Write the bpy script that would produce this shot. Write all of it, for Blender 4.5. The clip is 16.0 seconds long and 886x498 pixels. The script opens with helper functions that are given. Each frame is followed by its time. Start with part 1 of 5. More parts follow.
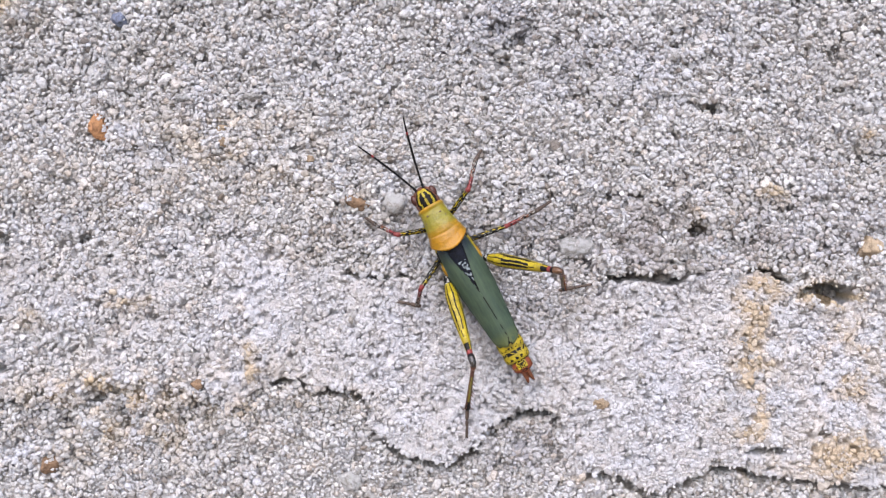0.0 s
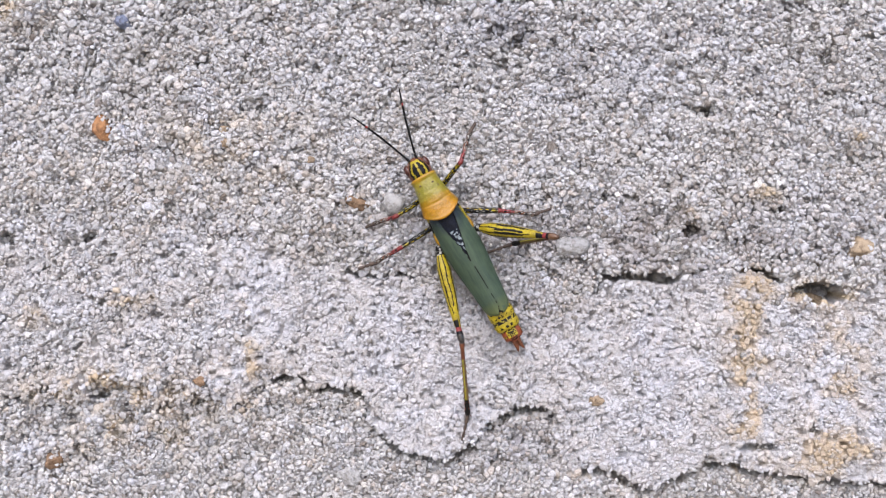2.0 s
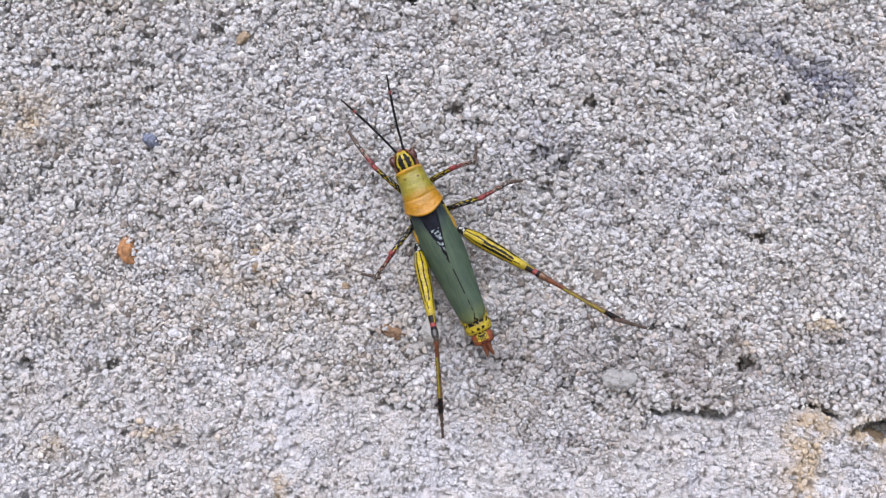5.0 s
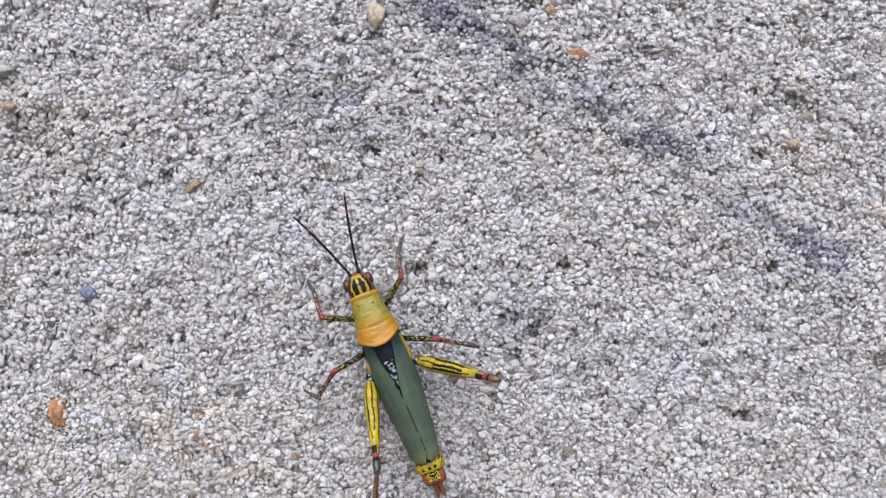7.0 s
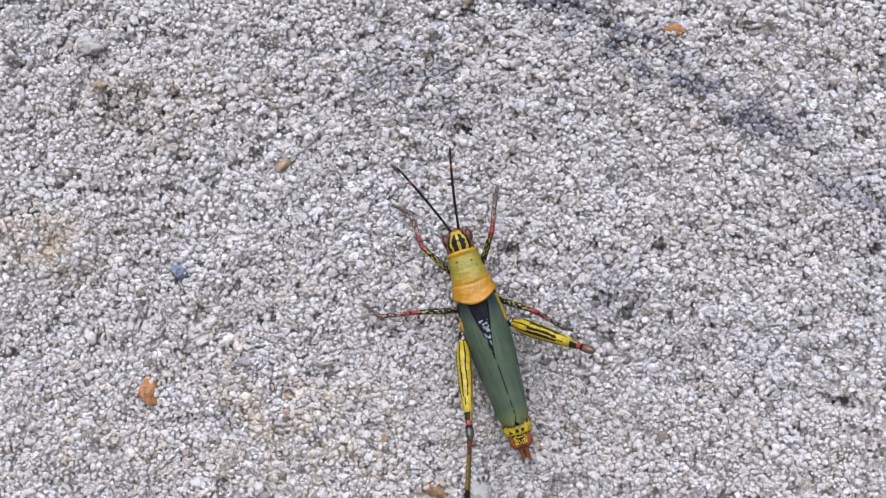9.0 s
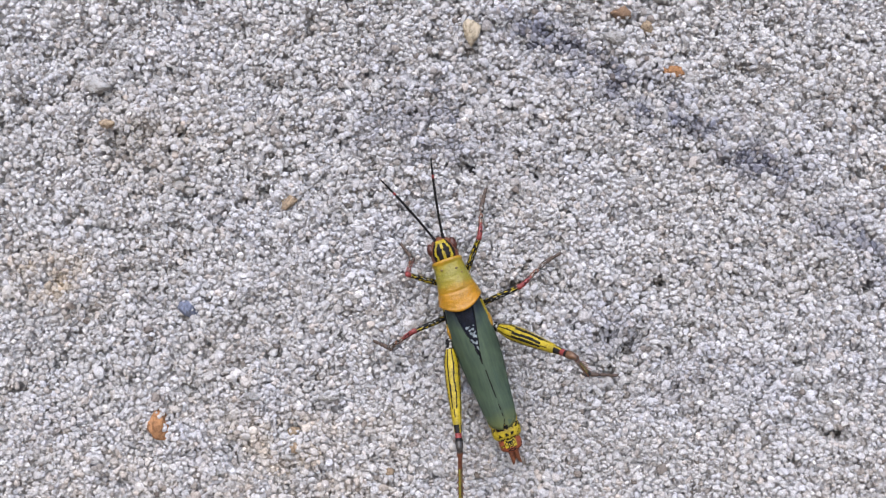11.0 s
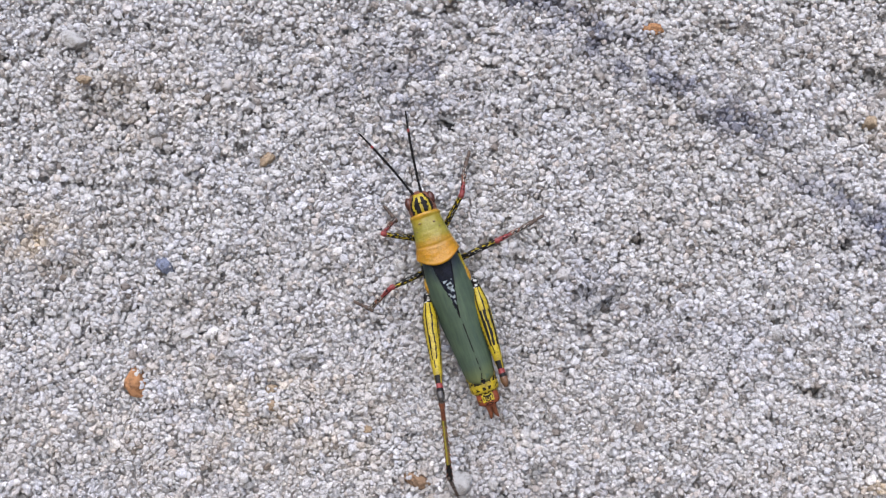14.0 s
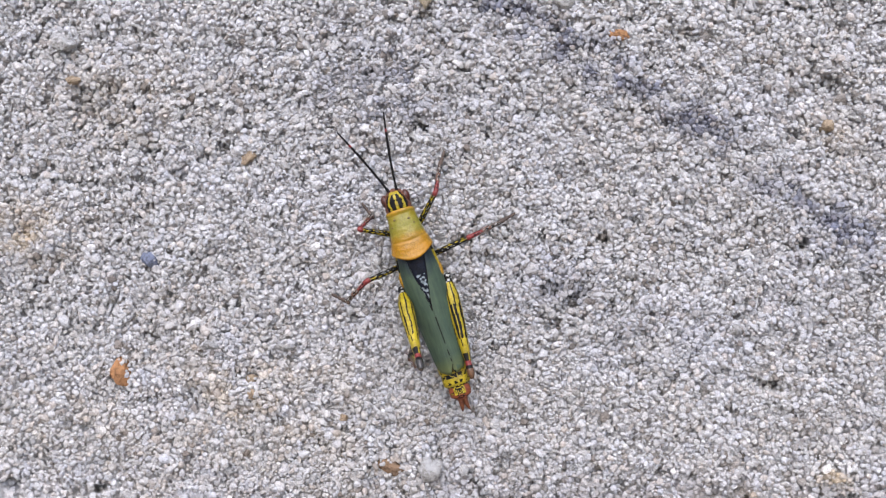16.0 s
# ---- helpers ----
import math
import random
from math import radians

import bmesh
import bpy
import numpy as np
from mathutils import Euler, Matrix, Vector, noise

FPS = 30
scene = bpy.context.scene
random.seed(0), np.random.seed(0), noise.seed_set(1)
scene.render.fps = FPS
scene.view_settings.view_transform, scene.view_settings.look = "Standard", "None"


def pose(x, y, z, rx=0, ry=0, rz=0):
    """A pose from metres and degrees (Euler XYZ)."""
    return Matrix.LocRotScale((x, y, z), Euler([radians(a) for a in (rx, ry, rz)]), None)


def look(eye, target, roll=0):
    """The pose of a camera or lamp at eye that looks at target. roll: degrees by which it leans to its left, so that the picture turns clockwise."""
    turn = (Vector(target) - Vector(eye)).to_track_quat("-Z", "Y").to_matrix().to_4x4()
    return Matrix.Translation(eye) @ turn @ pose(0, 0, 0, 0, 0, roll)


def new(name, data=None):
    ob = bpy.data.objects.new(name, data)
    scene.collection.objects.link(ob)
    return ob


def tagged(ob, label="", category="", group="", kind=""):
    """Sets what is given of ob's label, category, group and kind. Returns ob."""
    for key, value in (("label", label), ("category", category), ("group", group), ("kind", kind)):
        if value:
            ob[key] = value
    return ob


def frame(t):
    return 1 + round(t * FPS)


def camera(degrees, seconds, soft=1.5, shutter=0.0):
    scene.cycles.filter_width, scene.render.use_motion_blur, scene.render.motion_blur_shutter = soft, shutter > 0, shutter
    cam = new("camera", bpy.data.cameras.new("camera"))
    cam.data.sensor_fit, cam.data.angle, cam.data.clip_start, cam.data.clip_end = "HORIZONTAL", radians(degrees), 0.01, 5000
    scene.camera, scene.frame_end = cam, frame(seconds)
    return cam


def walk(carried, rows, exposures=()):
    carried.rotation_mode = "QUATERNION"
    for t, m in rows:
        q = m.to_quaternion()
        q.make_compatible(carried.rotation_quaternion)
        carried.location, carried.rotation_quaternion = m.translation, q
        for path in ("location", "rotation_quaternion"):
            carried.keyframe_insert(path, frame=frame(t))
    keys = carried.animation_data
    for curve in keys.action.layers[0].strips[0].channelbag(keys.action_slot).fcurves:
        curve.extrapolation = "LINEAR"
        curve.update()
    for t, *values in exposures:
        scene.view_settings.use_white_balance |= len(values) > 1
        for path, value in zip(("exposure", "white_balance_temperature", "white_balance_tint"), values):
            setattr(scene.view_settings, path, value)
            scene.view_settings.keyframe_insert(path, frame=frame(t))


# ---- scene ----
import collections

# ---- camera ----
cam = camera(46.0, 16.0, soft=1.2)
PATH = [
    (0, (0.00231, -0.22018, 1.20552), (0.00068, -0.02023, 1.20126), 0.62),
    (0.5, (0.00261, -0.22042, 1.20486), (0.00117, -0.02046, 1.20136), 0.63),
    (1, (0.00204, -0.22181, 1.20609), (0.00079, -0.02187, 1.20130), 0.65),
    (1.5, (0.00303, -0.22182, 1.20489), (0.00182, -0.02192, 1.19896), 0.64),
    (2, (0.00173, -0.22395, 1.20647), (0.00094, -0.02402, 1.20135), 0.71),
    (2.5, (0.00147, -0.22385, 1.20892), (0.00014, -0.02392, 1.20389), 0.69),
    (3, (-0.00118, -0.22401, 1.21355), (-0.00374, -0.02407, 1.20922), 0.61),
    (3.2, (-0.00345, -0.22307, 1.21161), (-0.00477, -0.02310, 1.20891), 0.66),
    (5.3, (-0.00433, -0.21083, 1.23373), (-0.00924, -0.01089, 1.23385), 1.58),
    (5.5, (-0.00546, -0.20943, 1.23756), (-0.01129, -0.00951, 1.23848), 1.78),
    (6, (-0.01119, -0.20662, 1.24442), (-0.01827, -0.00678, 1.24797), 1.61),
    (6.5, (-0.00993, -0.20284, 1.25004), (-0.01695, -0.00310, 1.25741), 2.11),
    (7, (-0.00109, -0.19795, 1.25270), (-0.00157, 0.00192, 1.25999), 2.72),
    (7.5, (0.00016, -0.19760, 1.25522), (-0.00203, 0.00234, 1.25996), 2.46),
    (8, (-0.00214, -0.19727, 1.25446), (-0.00852, 0.00257, 1.25922), 2.38),
    (8.5, (-0.00631, -0.19560, 1.25105), (-0.01442, 0.00416, 1.25644), 2.76),
    (9, (-0.00997, -0.19524, 1.25186), (-0.01883, 0.00453, 1.25548), 3.05),
    (9.2, (-0.01531, -0.19662, 1.25547), (-0.02269, 0.00324, 1.25756), 3.13),
    (11.3, (-0.01498, -0.19955, 1.26218), (-0.01976, 0.00039, 1.26245), 3.02),
    (11.5, (-0.01506, -0.19986, 1.26006), (-0.02024, 0.00007, 1.26154), 3.03),
    (12, (-0.01203, -0.19786, 1.25825), (-0.01612, 0.00209, 1.25907), 3.18),
    (12.5, (-0.01023, -0.19744, 1.25853), (-0.01266, 0.00254, 1.25985), 3.11),
    (13, (-0.01062, -0.19715, 1.25829), (-0.01339, 0.00283, 1.25796), 3.12),
    (13.5, (-0.01029, -0.19797, 1.25760), (-0.01347, 0.00200, 1.25741), 3.18),
    (14, (-0.01217, -0.19854, 1.25505), (-0.01528, 0.00143, 1.25455), 3.18),
    (14.5, (-0.01121, -0.19904, 1.25357), (-0.01485, 0.00092, 1.25291), 3.31),
    (15, (-0.01136, -0.20052, 1.25335), (-0.01440, -0.00054, 1.25296), 3.39),
    (15.5, (-0.00904, -0.20330, 1.25432), (-0.01249, -0.00334, 1.25267), 3.43),
    (16, (-0.00646, -0.20673, 1.25410), (-0.00989, -0.00676, 1.25407), 3.51),
]
walk(cam, [(t, look(eye, target, roll)) for t, eye, target, roll in PATH],
     exposures=[(0, 1.45, 6490, 17), (3.2, 1.33, 6480, 17), (5.5, 1.31, 6380, 16), (16, 1.31, 6380, 16)])

# ---- light: bright overcast daylight from above and in front of the wall ----
world = bpy.data.worlds.new("sky")
scene.world = world
world.use_nodes = True
wn = world.node_tree
sky = wn.nodes.new("ShaderNodeTexSky")
sky.sky_type = "NISHITA"
sky.sun_disc = False
sky.sun_elevation, sky.sun_rotation = radians(45), radians(190)
sky.air_density, sky.dust_density, sky.ozone_density = 1.0, 1.5, 1.0
wn.links.new(sky.outputs[0], wn.nodes["Background"].inputs[0])
wn.nodes["Background"].inputs[1].default_value = 0.13
sun = new("sun", bpy.data.lights.new("sun", "SUN"))
sun.data.energy, sun.data.angle, sun.data.color = 2.1, radians(80), (1.0, 0.98, 0.95)
sun.matrix_world = look((-0.5, -2.3, 3.5), (0, 0, 1.2))


# ---- materials ----
def material(name, rough=0.6, colour=(0.5, 0.5, 0.5), metal=0.0):
    m = bpy.data.materials.new(name)
    m.use_nodes = True
    b = m.node_tree.nodes["Principled BSDF"]
    b.inputs["Base Color"].default_value = (*colour, 1)
    b.inputs["Roughness"].default_value = rough
    b.inputs["Metallic"].default_value = metal
    return m, m.node_tree, b


def add(nt, kind, **values):
    n = nt.nodes.new(kind)
    for key, value in values.items():
        if key in n.inputs:
            n.inputs[key].default_value = value
    return n


def ramp(nt, fac, stops, mode="LINEAR"):
    r = nt.nodes.new("ShaderNodeValToRGB")
    r.color_ramp.interpolation = mode
    while len(r.color_ramp.elements) < len(stops):
        r.color_ramp.elements.new(0.5)
    for e, (p, c) in zip(r.color_ramp.elements, stops):
        e.position, e.color = p, (*c, 1)
    nt.links.new(fac, r.inputs[0])
    return r.outputs[0]


def mix(nt, fac, a, b, mode="MIX"):
    n = nt.nodes.new("ShaderNodeMix")
    n.data_type, n.blend_type = "RGBA", mode
    for socket, value in ((n.inputs[0], fac), (n.inputs[6], a), (n.inputs[7], b)):
        if isinstance(value, bpy.types.NodeSocket):
            nt.links.new(value, socket)
        else:
            socket.default_value = value if isinstance(value, float) else (*value, 1)
    return n.outputs[2]


def math_node(nt, op, a, b=0.0):
    n = nt.nodes.new("ShaderNodeMath")
    n.operation = op
    for socket, value in zip(n.inputs, (a, b)):
        if isinstance(value, bpy.types.NodeSocket):
            nt.links.new(value, socket)
        else:
            socket.default_value = value
    return n.outputs[0]


def noise_of(nt, scale, detail=3.0, rough=0.6, stretch=None):
    c = nt.nodes.new("ShaderNodeTexCoord")
    n = add(nt, "ShaderNodeTexNoise", Scale=scale, Detail=detail, Roughness=rough)
    if stretch:
        mp = nt.nodes.new("ShaderNodeMapping")
        mp.inputs["Scale"].default_value = stretch
        nt.links.new(c.outputs["Object"], mp.inputs[0])
        nt.links.new(mp.outputs[0], n.inputs["Vector"])
    else:
        nt.links.new(c.outputs["Object"], n.inputs["Vector"])
    return n.outputs["Fac"]


def bump(nt, bsdf, height, strength, distance):
    b = add(nt, "ShaderNodeBump", Strength=strength, Distance=distance)
    nt.links.new(height, b.inputs["Height"])
    nt.links.new(b.outputs[0], bsdf.inputs["Normal"])


def attribute(nt, name):
    n = nt.nodes.new("ShaderNodeAttribute")
    n.attribute_name = name
    return n.outputs["Fac"]


def concrete_material():
    """Coarse sandy concrete: grains of many greys, pale cement on the mortar, rusty and dark bluish stains, both also
    standing in for shade.
    """
    m, nt, b = material("sandy_concrete", 0.85)
    grain = ramp(nt, attribute(nt, "tone"), [
        (0.0, (0.183, 0.161, 0.144)), (0.05, (0.348, 0.334, 0.321)), (0.16, (0.421, 0.421, 0.423)), (0.5, (0.447, 0.447, 0.450)),
        (0.62, (0.449, 0.415, 0.386)), (0.67, (0.451, 0.451, 0.459)), (0.84, (0.427, 0.433, 0.458)), (0.95, (0.470, 0.470, 0.472)), (1.0, (0.598, 0.595, 0.593))])
    fine = ramp(nt, noise_of(nt, 2300, 4.0, 0.7), [(0.25, (0.62, 0.60, 0.58)), (0.45, (0.95, 0.95, 0.95)), (0.6, (1.06, 1.06, 1.06)), (0.75, (1.16, 1.16, 1.16))])
    broad = ramp(nt, noise_of(nt, 55, 4.0), [(0.3, (0.92, 0.905, 0.885)), (0.5, (1.0, 1.0, 1.0)), (0.7, (1.0, 1.01, 1.05))])
    colour = mix(nt, 1.0, grain, fine, "MULTIPLY")
    cement = mix(nt, 1.0, (0.459, 0.462, 0.490), fine, "MULTIPLY")
    colour = mix(nt, math_node(nt, "MULTIPLY", attribute(nt, "mortar"), 0.75), colour, cement)
    colour = mix(nt, 1.0, colour, broad, "MULTIPLY")
    colour = mix(nt, attribute(nt, "rust_and_shade"), colour, mix(nt, 1.0, colour, (1.0, 0.82, 0.58), "MULTIPLY"))
    colour = mix(nt, attribute(nt, "dark"), colour, mix(nt, 1.0, colour, (0.36, 0.38, 0.47), "MULTIPLY"))
    nt.links.new(colour, b.inputs["Base Color"])
    bump(nt, b, noise_of(nt, 3800, 2.5, 0.6), 1.0, 0.0006)
    b.inputs["Specular IOR Level"].default_value = 0.2
    return m


def pebble_material(name, stops, rough=0.7):
    """Stone of one kind, each pebble a little lighter or darker."""
    m, nt, b = material(name, rough)
    info = nt.nodes.new("ShaderNodeObjectInfo")
    base = ramp(nt, info.outputs["Random"], stops)
    spots = ramp(nt, noise_of(nt, 2.4, 6.0, 0.7), [(0.36, (0.5, 0.47, 0.43)), (0.5, (0.92, 0.92, 0.92)), (0.75, (1.15, 1.15, 1.15))])
    nt.links.new(mix(nt, 1.0, base, spots, "MULTIPLY"), b.inputs["Base Color"])
    bump(nt, b, noise_of(nt, 3.5, 7.0, 0.8), 1.0, 0.0009)
    return m


def chitin(name, colour, second=None, rough=0.35, scale=900.0, coat=0.0, gloss=0.25):
    """Shell of an insect: a colour mottled with a second at two scales, pitted and a little glossy."""
    m, nt, b = material(name, rough, colour)
    second = second or tuple(0.6 * v for v in colour)
    tone = ramp(nt, noise_of(nt, scale, 4.0), [(0.32, second), (0.6, colour)])
    grit = ramp(nt, noise_of(nt, 3200, 3.0), [(0.3, (0.6, 0.56, 0.5)), (0.55, (1.0, 1.0, 1.0)), (0.8, (1.15, 1.15, 1.15))])
    nt.links.new(mix(nt, 1.0, tone, grit, "MULTIPLY"), b.inputs["Base Color"])
    b.inputs["Coat Weight"].default_value = coat
    b.inputs["Specular IOR Level"].default_value = gloss
    bump(nt, b, noise_of(nt, 2600, 4.0), 0.6, 0.00015)
    return m


def saddle_material():
    """The pronotum: mottled yellow-green in front, passing to amber orange behind its groove."""
    m, nt, b = material("amber_saddle", 0.3)
    c = nt.nodes.new("ShaderNodeTexCoord")
    sep = nt.nodes.new("ShaderNodeSeparateXYZ")
    nt.links.new(c.outputs["Object"], sep.inputs[0])
    wavy = math_node(nt, "ADD", math_node(nt, "MULTIPLY", sep.outputs["Y"], 100.0), math_node(nt, "MULTIPLY", noise_of(nt, 500, 3.0), 0.12))
    amber = ramp(nt, wavy, [(0.0, (0.31, 0.155, 0.004)), (0.05, (0.275, 0.130, 0.004)), (0.34, (0.25, 0.120, 0.005)), (0.47, (0.215, 0.125, 0.007)), (0.53, (0.172, 0.140, 0.016)), (0.70, (0.152, 0.142, 0.020)), (0.9, (0.19, 0.148, 0.012)), (0.98, (0.24, 0.13, 0.006))])
    green = ramp(nt, noise_of(nt, 330, 4.0, 0.65), [(0.35, (0.78, 0.84, 0.7)), (0.55, (1.0, 1.0, 1.0)), (0.75, (1.1, 1.05, 0.95))])
    grit = ramp(nt, noise_of(nt, 2600, 3.0), [(0.3, (0.85, 0.82, 0.76)), (0.6, (1.03, 1.03, 1.03))])
    nt.links.new(mix(nt, 1.0, mix(nt, 1.0, amber, green, "MULTIPLY"), grit, "MULTIPLY"), b.inputs["Base Color"])
    b.inputs["Specular IOR Level"].default_value = 0.3
    b.inputs["Subsurface Weight"].default_value = 0.08
    b.inputs["Subsurface Radius"].default_value = (0.001, 0.0008, 0.0003)
    bump(nt, b, noise_of(nt, 1500, 5.0), 0.6, 0.0002)
    return m


def wing_material():
    """Sage green leathery wing cover, bluish black at its root, with fine lengthwise veins and a few dark specks."""
    m, nt, b = material("green_wing", 0.5)
    b.inputs["Specular IOR Level"].default_value = 0.16
    c = nt.nodes.new("ShaderNodeTexCoord")
    sep = nt.nodes.new("ShaderNodeSeparateXYZ")
    nt.links.new(c.outputs["Object"], sep.inputs[0])
    veins = noise_of(nt, 1, 4.0, 0.7, (1500, 160, 900))
    green = ramp(nt, veins, [(0.3, (0.027, 0.043, 0.030)), (0.55, (0.037, 0.057, 0.038)), (0.8, (0.053, 0.077, 0.049))])
    cloud = ramp(nt, noise_of(nt, 260, 4.0, 0.6), [(0.3, (0.82, 0.86, 0.9)), (0.6, (1.05, 1.05, 1.0))])
    green = mix(nt, 1.0, green, cloud, "MULTIPLY")
    down = math_node(nt, "ADD", math_node(nt, "MULTIPLY", sep.outputs["Y"], -40.0), math_node(nt, "MULTIPLY", math_node(nt, "ABSOLUTE", sep.outputs["X"]), 38.0))
    down = math_node(nt, "ADD", down, math_node(nt, "MULTIPLY", noise_of(nt, 500, 3.0), 0.10))
    along = ramp(nt, down, [(0.10, (1, 1, 1)), (0.17, (0.8, 0.8, 0.8)), (0.30, (0, 0, 0))])
    colour = mix(nt, along, green, (0.008, 0.012, 0.022))
    tip = ramp(nt, math_node(nt, "MULTIPLY", sep.outputs["Y"], -40.0), [(0.80, (0, 0, 0)), (0.97, (1, 1, 1))])
    colour = mix(nt, mix(nt, 1.0, tip, (0.55, 0.55, 0.55), "MULTIPLY"), colour, (0.10, 0.107, 0.022))
    streak = ramp(nt, noise_of(nt, 1, 3.0, 0.6, (1100, 130, 300)), [(0.64, (0, 0, 0)), (0.72, (0.8, 0.8, 0.8))])
    colour = mix(nt, streak, colour, (0.03, 0.055, 0.04))
    speck = ramp(nt, noise_of(nt, 420, 2.0), [(0.64, (0, 0, 0)), (0.70, (0.8, 0.8, 0.8))])
    colour = mix(nt, speck, colour, (0.03, 0.05, 0.035))
    nt.links.new(colour, b.inputs["Base Color"])
    bump(nt, b, veins, 0.5, 0.00012)
    return m


CONCRETE = concrete_material()
GREY_STONE = pebble_material("grey_stone", [(0.0, (0.288, 0.284, 0.281)), (0.4, (0.360, 0.359, 0.356)), (0.7, (0.360, 0.335, 0.302)), (1.0, (0.403, 0.402, 0.400))])
ORANGE_STONE = pebble_material("orange_stone", [(0.0, (0.374, 0.180, 0.072)), (1.0, (0.432, 0.223, 0.094))])
BROWN_STONE = pebble_material("brown_stone", [(0.0, (0.238, 0.144, 0.083)), (1.0, (0.295, 0.187, 0.108))])
TAN_STONE = pebble_material("tan_stone", [(0.0, (0.360, 0.266, 0.173)), (1.0, (0.403, 0.317, 0.216))])
BLUE_STONE = pebble_material("blue_stone", [(0.0, (0.173, 0.202, 0.288)), (1.0, (0.194, 0.223, 0.310))])
WHITE_STONE = pebble_material("white_stone", [(0.0, (0.547, 0.540, 0.533)), (1.0, (0.605, 0.598, 0.590))], 0.4)
PALE_STONE = pebble_material("pale_grey_stone", [(0.0, (0.374, 0.371, 0.360)), (1.0, (0.418, 0.416, 0.410))], 0.6)
FLINT = pebble_material("grey_flint", [(0.0, (0.302, 0.306, 0.306)), (1.0, (0.338, 0.340, 0.338))], 0.65)
BLACK_STONE = pebble_material("black_stone", [(0.0, (0.022, 0.022, 0.025)), (1.0, (0.036, 0.036, 0.036))], 0.6)
STRAW = pebble_material("straw_flake", [(0.0, (0.475, 0.403, 0.288)), (1.0, (0.518, 0.446, 0.324))], 0.7)

INK = chitin("blue_black_shell", (0.008, 0.010, 0.017), (0.005, 0.006, 0.008), 0.4, gloss=0.07)
BLACK = chitin("black_shell", (0.006, 0.006, 0.007), (0.012, 0.011, 0.010), 0.4)
BLACK.node_tree.nodes["Principled BSDF"].inputs["Specular IOR Level"].default_value = 0.08
YELLOW = chitin("yellow_shell", (0.275, 0.215, 0.008), (0.18, 0.138, 0.011), 0.35)
ORANGE = chitin("orange_shell", (0.256, 0.138, 0.009), (0.192, 0.109, 0.010), 0.42, 400)
OLIVE = chitin("yellow_green_shell", (0.211, 0.173, 0.017), (0.128, 0.134, 0.020), 0.45, 420)
SCARLET = chitin("scarlet_shell", (0.160, 0.038, 0.013), (0.096, 0.026, 0.010), 0.4)
RED = chitin("red_shell", (0.173, 0.026, 0.026), (0.090, 0.016, 0.014), 0.35)
WHITE_SPOT = chitin("white_spot", (0.256, 0.262, 0.250), (0.160, 0.166, 0.160), 0.4)
BROWN = chitin("brown_shell", (0.109, 0.040, 0.020), (0.083, 0.035, 0.019), 0.4)
RUSSET = chitin("russet_shell", (0.115, 0.040, 0.018), (0.064, 0.022, 0.012), 0.35)
DARK_KNEE = chitin("black_knee", (0.029, 0.026, 0.024), (0.013, 0.011, 0.010), 0.25, coat=0.4)
DRAB = chitin("drab_olive_shell", (0.109, 0.077, 0.029), (0.045, 0.032, 0.019), 0.45)
GREYBROWN = chitin("grey_brown_shell", (0.067, 0.048, 0.037), (0.032, 0.023, 0.019), 0.5)
EYE = chitin("eye_shell", (0.048, 0.012, 0.006), (0.024, 0.007, 0.005), 0.3, coat=0.1, gloss=0.3)
WING = wing_material()
SADDLE = saddle_material()
KNEE = chitin("dark_knee", (0.102, 0.051, 0.024), (0.041, 0.020, 0.012), 0.3, coat=0.3)
SLATE_SPOT = chitin("slate_spot", (0.204, 0.245, 0.272), (0.054, 0.068, 0.075), 0.4)


# ---- mesh helpers ----
def part(name, bm, materials, parent=None, label="", smooth=True):
    """Links a bmesh, drawn in millimetres, as one mesh object under a thing or a part."""
    me = bpy.data.meshes.new(name)
    bmesh.ops.scale(bm, vec=(0.001, 0.001, 0.001), verts=bm.verts)
    bmesh.ops.recalc_face_normals(bm, faces=bm.faces)
    bm.to_mesh(me)
    bm.free()
    for m in materials if isinstance(materials, (list, tuple)) else [materials]:
        me.materials.append(m)
    me.polygons.foreach_set("use_smooth", [smooth] * len(me.polygons))
    ob = new(name, me)
    ob.parent = parent
    return tagged(ob, label)


def loft(bm, sections, rings=24, around=20, pattern=None, arch=None, square=1.0):
    """A closed tube along y through sections (y, centre x, centre z, half width, half height); pattern(f, angle) gives a face's material."""
    s = np.array(sections, float)
    f0 = (s[:, 0] - s[0, 0]) / (s[-1, 0] - s[0, 0])
    rows = []
    for i in range(rings + 1):
        f = i / rings
        y, cx, cz, hw, hh = (np.interp(f, f0, s[:, k]) for k in range(5))
        ring = []
        for j in range(around):
            a = 2 * math.pi * j / around
            c, d = math.cos(a), math.sin(a)
            x = cx + hw * math.copysign(abs(c) ** square, c)
            z = cz + hh * math.copysign(abs(d) ** square, d)
            ring.append(bm.verts.new((x, y + (arch(f, x) if arch else 0), z)))
        rows.append(ring)
    for i in range(rings):
        for j in range(around):
            k = (j + 1) % around
            face = bm.faces.new((rows[i][j], rows[i][k], rows[i + 1][k], rows[i + 1][j]))
            if pattern:
                face.material_index = pattern((i + 0.5) / rings, math.degrees(2 * math.pi * (j + 0.5) / around))
    for ring, f in ((rows[0], 0.01), (rows[-1], 0.99)):
        face = bm.faces.new(ring)
        if pattern:
            face.material_index = pattern(f, 90)
    return bm


def ball(bm, at, size, rings=2):
    made = bmesh.ops.create_icosphere(bm, subdivisions=rings, radius=1)["verts"]
    bmesh.ops.transform(bm, verts=made, matrix=Matrix.Translation(at) @ Matrix.Diagonal((*size, 1)))
    return made


